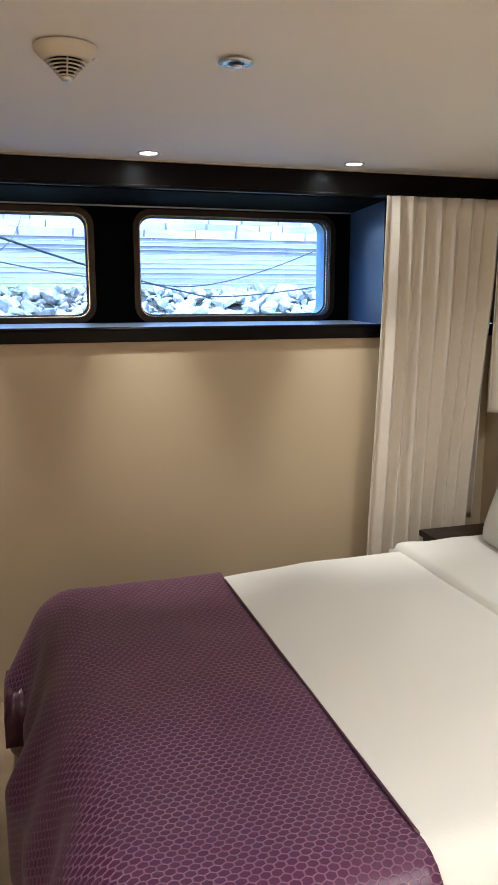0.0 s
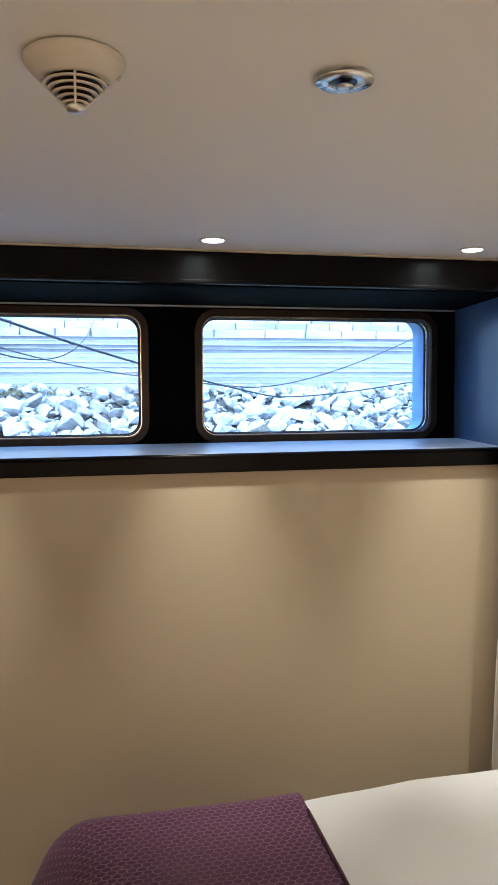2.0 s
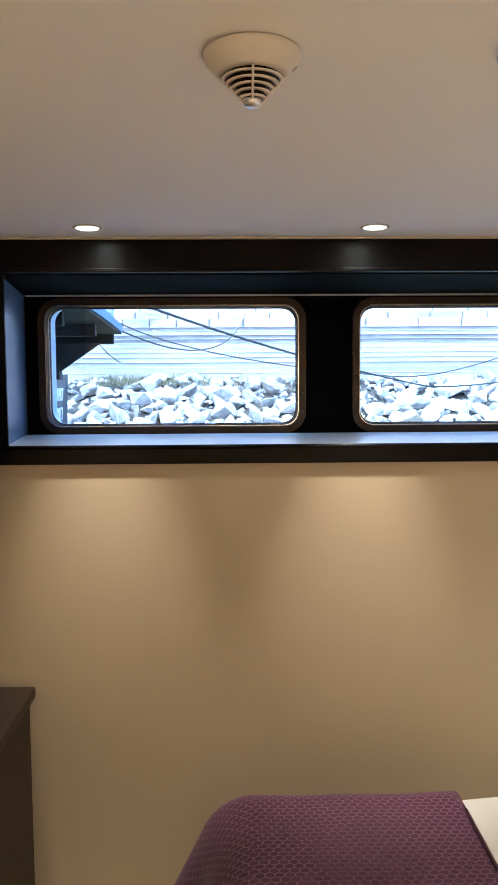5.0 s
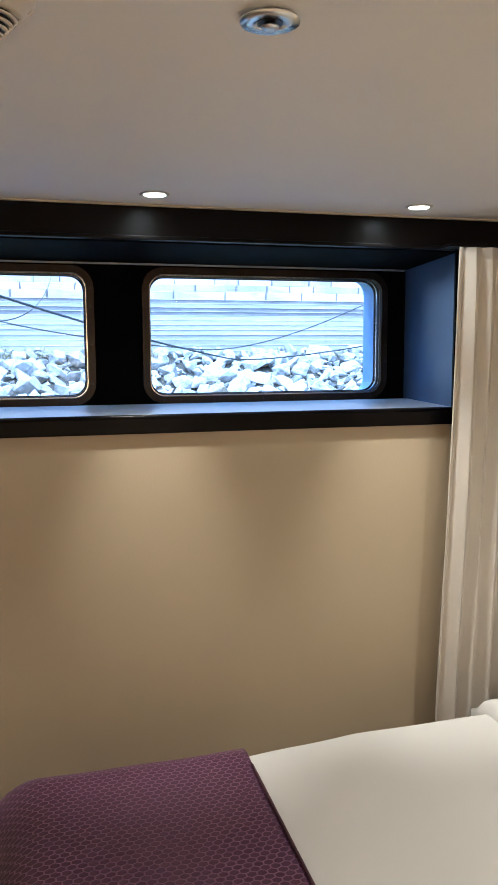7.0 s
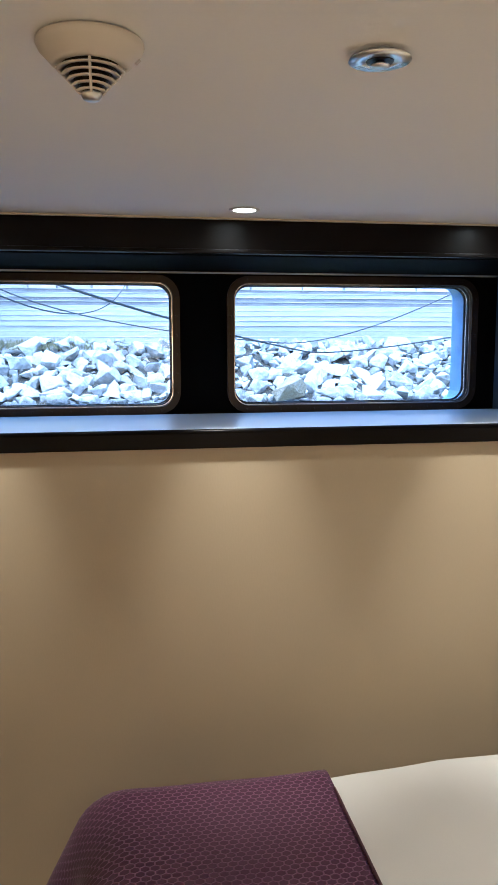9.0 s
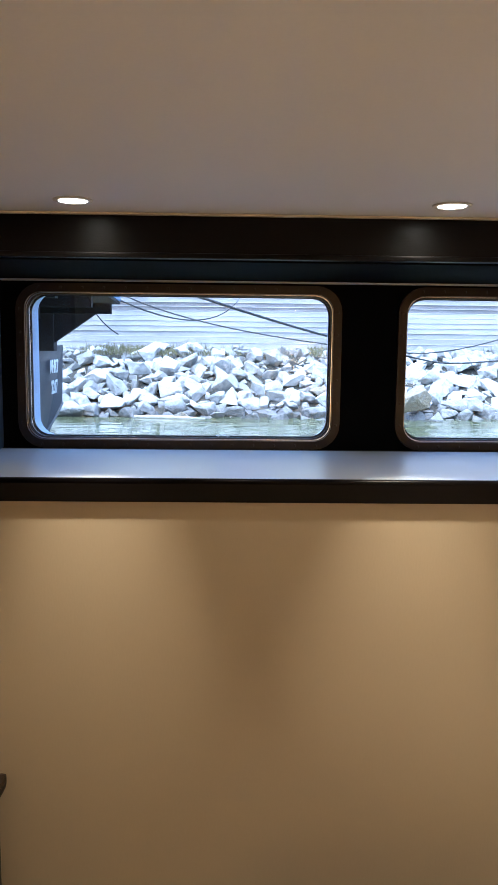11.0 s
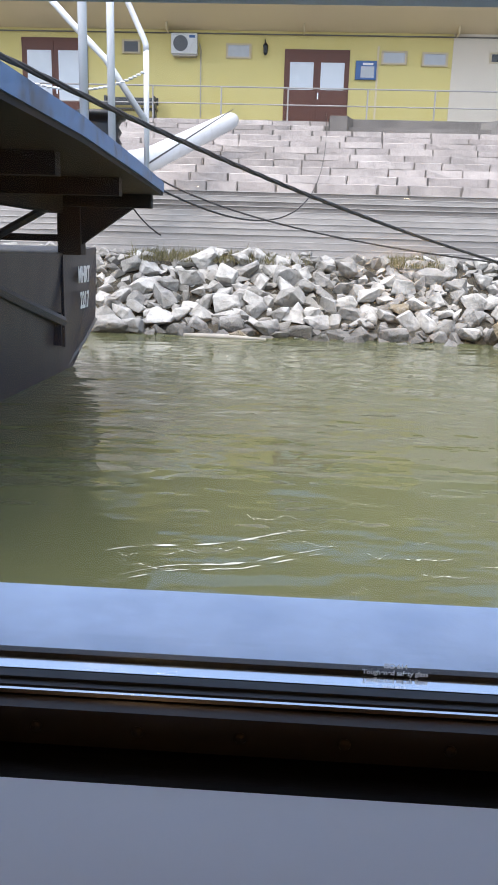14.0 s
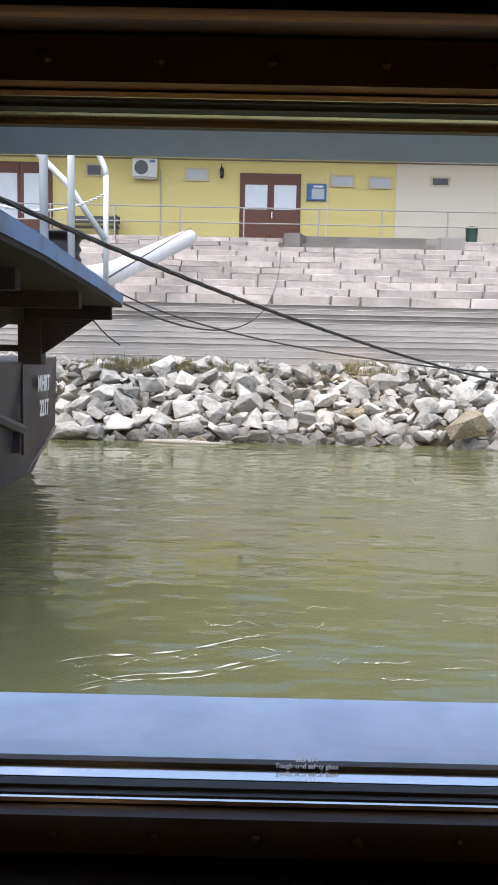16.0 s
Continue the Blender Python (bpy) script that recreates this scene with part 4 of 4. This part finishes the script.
# terrace railing
railg = empty("terrace_railing", (0, BANK_Y, TOPZ))
tagged(railg, "galvanised two-bar railing along the terrace", "railing")
for z, r in ((1.14, 0.025), (0.60, 0.022)):
    part("bar", tube([(-14, 0, z), (16, 0, z)], r, 8), M_RAIL, railg)
for x in (-12.3, -10, -7.9, -5.59, -3.23, -0.95, 1.74, 4.0, 6.36, 8.7, 11):
    part("post", tube([(x, 0, 0), (x, 0, 1.14)], 0.028, 8), M_RAIL, railg)

# building
BY = 29.2
bld = empty("building", (0, BY, TOPZ))
tagged(bld, "long low yellow building with a cream end and brown doors", "building")
dz = -TOPZ


def hpart(name, bm, mat, label="", parent=None):
    bm.transform(Matrix.Translation((0, -BY, dz)))
    return part(name, bm, mat, parent or bld, label)


hpart("wall", box(-30, 4.62, BY, BY + 5, TOPZ, 9.16), M_YELLOW, "yellow plastered wall")
hpart("wall", box(4.62, 34, BY - 0.03, BY + 5, TOPZ, 9.16), M_CREAM, "cream plastered wall")
slope = bmesh.new()
under = [(BY + 0.1, 9.14), (BY - 2.9, 10.16), (BY - 2.9, 10.24), (BY + 0.1, 9.22)]
ends = [[slope.verts.new((x, y, z)) for y, z in under] for x in (-30, 34)]
for k in range(4):
    slope.faces.new((ends[0][k], ends[0][(k + 1) % 4], ends[1][(k + 1) % 4], ends[1][k]))
slope.faces.new(ends[0])
slope.faces.new(ends[1])
bmesh.ops.recalc_face_normals(slope, faces=slope.faces)
hpart("soffit", slope, M_SOFFIT, "pale beige sloping soffit")
hpart("cornice", box(-30, 34, BY - 0.06, BY - 0.035, 9.03, 9.07), M_DARKCONC, "thin dark line under the soffit")
hpart("fascia", box(-30, 34, BY - 2.98, BY - 2.90, 10.1, 10.4), M_SOFFIT)
hpart("roof", box(-30, 34, BY - 3.05, BY + 6, 10.4, 10.55), M_ROOF)
for x in (-11.5, -5.2, -0.5, 4.7, 10.2):
    hpart("soffit_joint", box(x - 0.02, x + 0.02, BY - 0.5, BY - 0.04, 9.04, 9.30), M_SOFFIT)
hpart("plinth", box(-30, 4.6, BY - 0.02, BY, TOPZ, TOPZ + 0.12), M_SOFFIT)


def double_door(x0, x1, z0, z1, pane_low):
    d = hpart("door", box(x0, x1, BY - 0.05, BY - 0.003, z0, z1, 0.008), M_BROWN, "brown double door with curtained panes")
    mid = (x0 + x1) / 2
    for a, b in ((x0 + 0.12, mid - 0.06), (mid + 0.06, x1 - 0.12)):
        hpart("leaf", box(a - 0.03, b + 0.03, BY - 0.075, BY - 0.052, z0 + 0.03, z1 - 0.10, 0.006), M_BROWN, parent=d)
        hpart("pane", box(a + 0.08, b - 0.05, BY - 0.085, BY - 0.076, pane_low, z1 - 0.42), M_PANE, "white curtained pane", parent=d)
    hpart("handle", box(mid + 0.05, mid + 0.09, BY - 0.13, BY - 0.077, z0 + 0.95, z0 + 1.15, 0.008), M_CHROME, parent=d)
    return d


double_door(-1.13, 1.12, TOPZ, 8.60, 7.30)
double_door(-10.4, -8.05, TOPZ, 8.85, 6.8)
for x0, x1, z0, z1, m in ((-6.83, -6.18, 8.37, 8.82, M_DARKWIN), (-3.18, -2.29, 8.27, 8.75, M_GREYWIN), (2.19, 3.08, 8.16, 8.60, M_GREYWIN), (3.58, 4.47, 8.12, 8.57, M_GREYWIN), (5.86, 6.60, 8.24, 8.60, M_DARKWIN)):
    w = hpart("window", ring([(x0, z0), (x1, z0), (x1, z1), (x0, z1)], [(x0 + 0.08, z0 + 0.06), (x1 - 0.08, z0 + 0.06), (x1 - 0.08, z1 - 0.06), (x0 + 0.08, z1 - 0.06)], BY - 0.06, BY - 0.032), M_PANEFRAME, "small high window with a pale frame")
    hpart("pane", box(x0 + 0.08, x1 - 0.08, BY - 0.045, BY - 0.033, z0 + 0.06, z1 - 0.06), m, parent=w)
hpart("recess_panel", box(2.05, 2.12, BY - 0.02, BY, TOPZ, 8.75), M_SOFFIT)
ac = tagged(empty("air_conditioner", (-4.6, BY - 0.2, 8.33)), "white outdoor air conditioning unit on the yellow wall", "air conditioner")
part("casing", box(-0.45, 0.45, -0.17, 0.15, 0, 0.64, 0.02), M_WHITEPIPE, ac)
fan = lathe([(0.25, 0), (0.25, 0.02), (0.05, 0.025)], 24)
fan.transform(Matrix.Translation((-0.12, -0.171, 0.32)) @ Matrix.Rotation(radians(90), 4, "X"))
part("fan_grille", fan, M_DARKWIN, ac)
part("label_plate", box(0.18, 0.38, -0.178, -0.171, 0.5, 0.58), M_BLUEBOX, ac)
part("bracket", box(-0.4, 0.4, -0.1, 0.2, -0.05, 0.0), M_RAIL, ac)
part("hose", tube([(0.5, 0.15, 0.4), (0.55, 0.15, 0.2), (0.55, 0.15, -2.0)], 0.02, 6), M_RAIL, ac)
wl = tagged(empty("wall_lantern", (-1.8, BY - 0.16, 8.35)), "dark iron wall lantern beside the door", "wall lamp")
part("arm", tube([(-0.02, 0.16, 0.35), (-0.02, 0.05, 0.52), (-0.02, -0.02, 0.42)], 0.018, 6), M_BLACK, wl)
part("lantern", lathe([(0.03, 0.02), (0.07, 0.08), (0.08, 0.30), (0.10, 0.32), (0.02, 0.42)], 8), M_BLACK, wl)
nb = tagged(empty("notice_box", (1.69, BY, 7.66)), "blue notice box with a pale window on the wall", "notice box")
part("casing", box(-0.36, 0.36, -0.10, -0.003, 0, 0.60, 0.01), M_BLUEBOX, nb)
part("window", box(-0.18, 0.28, -0.108, -0.101, 0.06, 0.42), M_GREYWIN, nb)
part("writing_bar", box(-0.12, 0.24, -0.112, -0.109, 0.46, 0.53), M_TEXT, nb)
bench = tagged(empty("bench", (-6.45, BY - 0.5, TOPZ)), "dark wooden bench on the terrace by the wall", "bench")
part("seat", box(-0.95, 0.95, -0.2, 0.2, 0.40, 0.45, 0.01), M_DARKWIN, bench)
part("backrest", box(-0.95, 0.95, 0.18, 0.23, 0.60, 0.85, 0.01), M_DARKWIN, bench)
for x in (-0.85, 0.85):
    part("leg", box(x - 0.04, x + 0.04, -0.2, 0.22, 0, 0.84), M_DARKWIN, bench)
bn = tagged(empty("litter_bin", (7.32, BY - 0.6, TOPZ)), "dark green litter bin on the terrace", "litter bin")
part("body", lathe([(0.19, 0.0), (0.22, 0.60), (0.20, 0.60)], 16), M_GREEN, bn)
part("lid", lathe([(0.23, 0.60), (0.23, 0.65), (0.08, 0.70)], 16), M_GREEN, bn)


# ---- grass along the top of the stones ----
random.seed(9)
gr = bmesh.new()
for k in range(16000):
    x = random.uniform(-7, 9)
    dens = noise.noise(Vector((x * 0.55, 3.3, 0))) + (0.25 if -3.6 < x < -0.2 or 1.2 < x < 2.4 else -0.15)
    if dens < random.uniform(0.0, 0.55):
        continue
    y = random.uniform(14.3, 14.95)
    h = random.uniform(0.03, 0.10) * (1.3 if dens > 0.2 else 0.9) * (2.0 if random.random() < 0.06 else 1.0)
    z = 1.56 + (y - 14.3) * 0.25
    a = random.uniform(0, 6.28)
    w = random.uniform(0.003, 0.008)
    lean = Vector((random.uniform(-0.4, 0.4) * h, random.uniform(-0.3, 0.3) * h, h))
    b = Vector((x, y, z))
    o = Vector((math.cos(a) * w, math.sin(a) * w, 0))
    v = [gr.verts.new(b - o), gr.verts.new(b + o), gr.verts.new(b + lean * 0.6 + o * 0.7), gr.verts.new(b + lean), gr.verts.new(b + lean * 0.6 - o * 0.7)]
    gr.faces.new(v)
tagged(part("grass", gr, M_GRASS), "dry grass and weeds above the stones", "grass", kind="stuff")

# ---- stones at the water's edge ----
riprap = empty("riprap", (0, 13, WATER))
structure(riprap, "bank of loose broken grey quarry stones at the water's edge", "stones")
random.seed(21)


def stone_points(rough):
    pts = []
    sx, sy, sz = random.uniform(0.8, 1.35), random.uniform(0.7, 1.0), random.uniform(0.5, 0.85)
    for k in range(rough):
        d = Vector((random.gauss(0, 1), random.gauss(0, 1), random.gauss(0, 1))).normalized()
        d = Vector([math.copysign(abs(c) ** 0.7, c) for c in d])
        pts.append(Vector((d.x * sx, d.y * sy, d.z * sz)) * random.uniform(0.8, 1.0))
    return pts


def stone_bm(rough, bevel=True):
    bm = bmesh.new()
    for p in stone_points(rough):
        bm.verts.new(p)
    r = bmesh.ops.convex_hull(bm, input=bm.verts)
    bmesh.ops.delete(bm, geom=[v for v in bm.verts if not v.link_faces], context="VERTS")
    bmesh.ops.dissolve_limit(bm, angle_limit=radians(14), verts=bm.verts, edges=bm.edges)
    if bevel:
        bmesh.ops.bevel(bm, geom=bm.edges[:], offset=0.028, segments=1, affect="EDGES", clamp_overlap=True)
    bmesh.ops.triangulate(bm, faces=bm.faces)
    return bm


def stone_mesh(rough, mat):
    bm = stone_bm(rough)
    me = bpy.data.meshes.new("stone")
    bm.to_mesh(me)
    bm.free()
    me.materials.append(mat)
    return me


stones = [stone_mesh(random.randint(10, 18), M_ROCK) for _ in range(26)]
browns = [stone_mesh(13, M_ROCKBROWN) for _ in range(3)]


def bank_z(y):
    return 0.40 + (y - 12.6) * 0.58


spots = []
for tries in range(9000):
    y = random.uniform(12.25, 14.75)
    x = random.uniform(-6.5, 8.5)
    f = (y - 12.25) / 2.5
    size = random.uniform(0.13, 0.31) * (1.12 - 0.30 * f)
    if random.random() < 0.06:
        size *= 1.3
    if all((x - a) ** 2 + (1.15 * (y - b)) ** 2 > (0.50 * (size + s)) ** 2 for a, b, s in spots):
        spots.append((x, y, size))
spots.sort(key=lambda s: -s[2])
for n, (x, y, size) in enumerate(spots[:300]):
    me = random.choice(stones)
    if random.random() < 0.025:
        me = random.choice(browns)
    ob = new("stone", me)
    ob.parent = riprap
    m = pose(x, y, bank_z(y) + size * 0.35, random.uniform(-35, 35), random.uniform(-35, 35), random.uniform(0, 360)) @ Matrix.Diagonal((size, size, size, 1))
    ob.matrix_basis = Matrix.Translation(-riprap.location) @ m
big_brown = new("stone", browns[0])
big_brown.parent = riprap
big_brown.matrix_basis = Matrix.Translation(-riprap.location) @ pose(2.95, 12.25, 0.80, 8, -24, 25) @ Matrix.Diagonal((0.36, 0.32, 0.36, 1))
verts, faces = [], []
kinds = []
for k in range(14):
    bm = stone_bm(random.randint(9, 13), False)
    kinds.append(([v.co.copy() for v in bm.verts], [[v.index for v in f.verts] for f in bm.faces]))
    bm.free()
small = [(x, y, s) for x, y, s in spots[300:]]
for k in range(2400):
    x = random.uniform(-16, 22)
    y = random.uniform(12.2, 14.95)
    small.append((x, y, random.uniform(0.05, 0.13) if -6.5 < x < 8.5 else random.uniform(0.12, 0.30)))
for x, y, size in small:
    vs, fs = random.choice(kinds)
    m = pose(x, y, bank_z(y) + size * 0.05, random.uniform(-40, 40), random.uniform(-40, 40), random.uniform(0, 360)) @ Matrix.Diagonal((size, size, size, 1))
    base = len(verts)
    verts += [m @ v for v in vs]
    faces += [[base + i for i in f] for f in fs]
me = bpy.data.meshes.new("small_stones")
me.from_pydata(verts, [], faces)
me.materials.append(M_ROCKJ)
ss = new("small_stones", me)
ss.parent = riprap
ss.location = -riprap.location
tagged(ss, kind="stuff")
# driftwood along the waterline
dw = part("driftwood", tube([(-2.3, 12.35, 0.46), (-1.6, 12.2, 0.47), (-0.9, 12.15, 0.455)], [0.03, 0.045, 0.02], 8), M_ROPELIGHT, smooth=True)
tagged(dw, "pale driftwood branch floating at the stones", "driftwood")
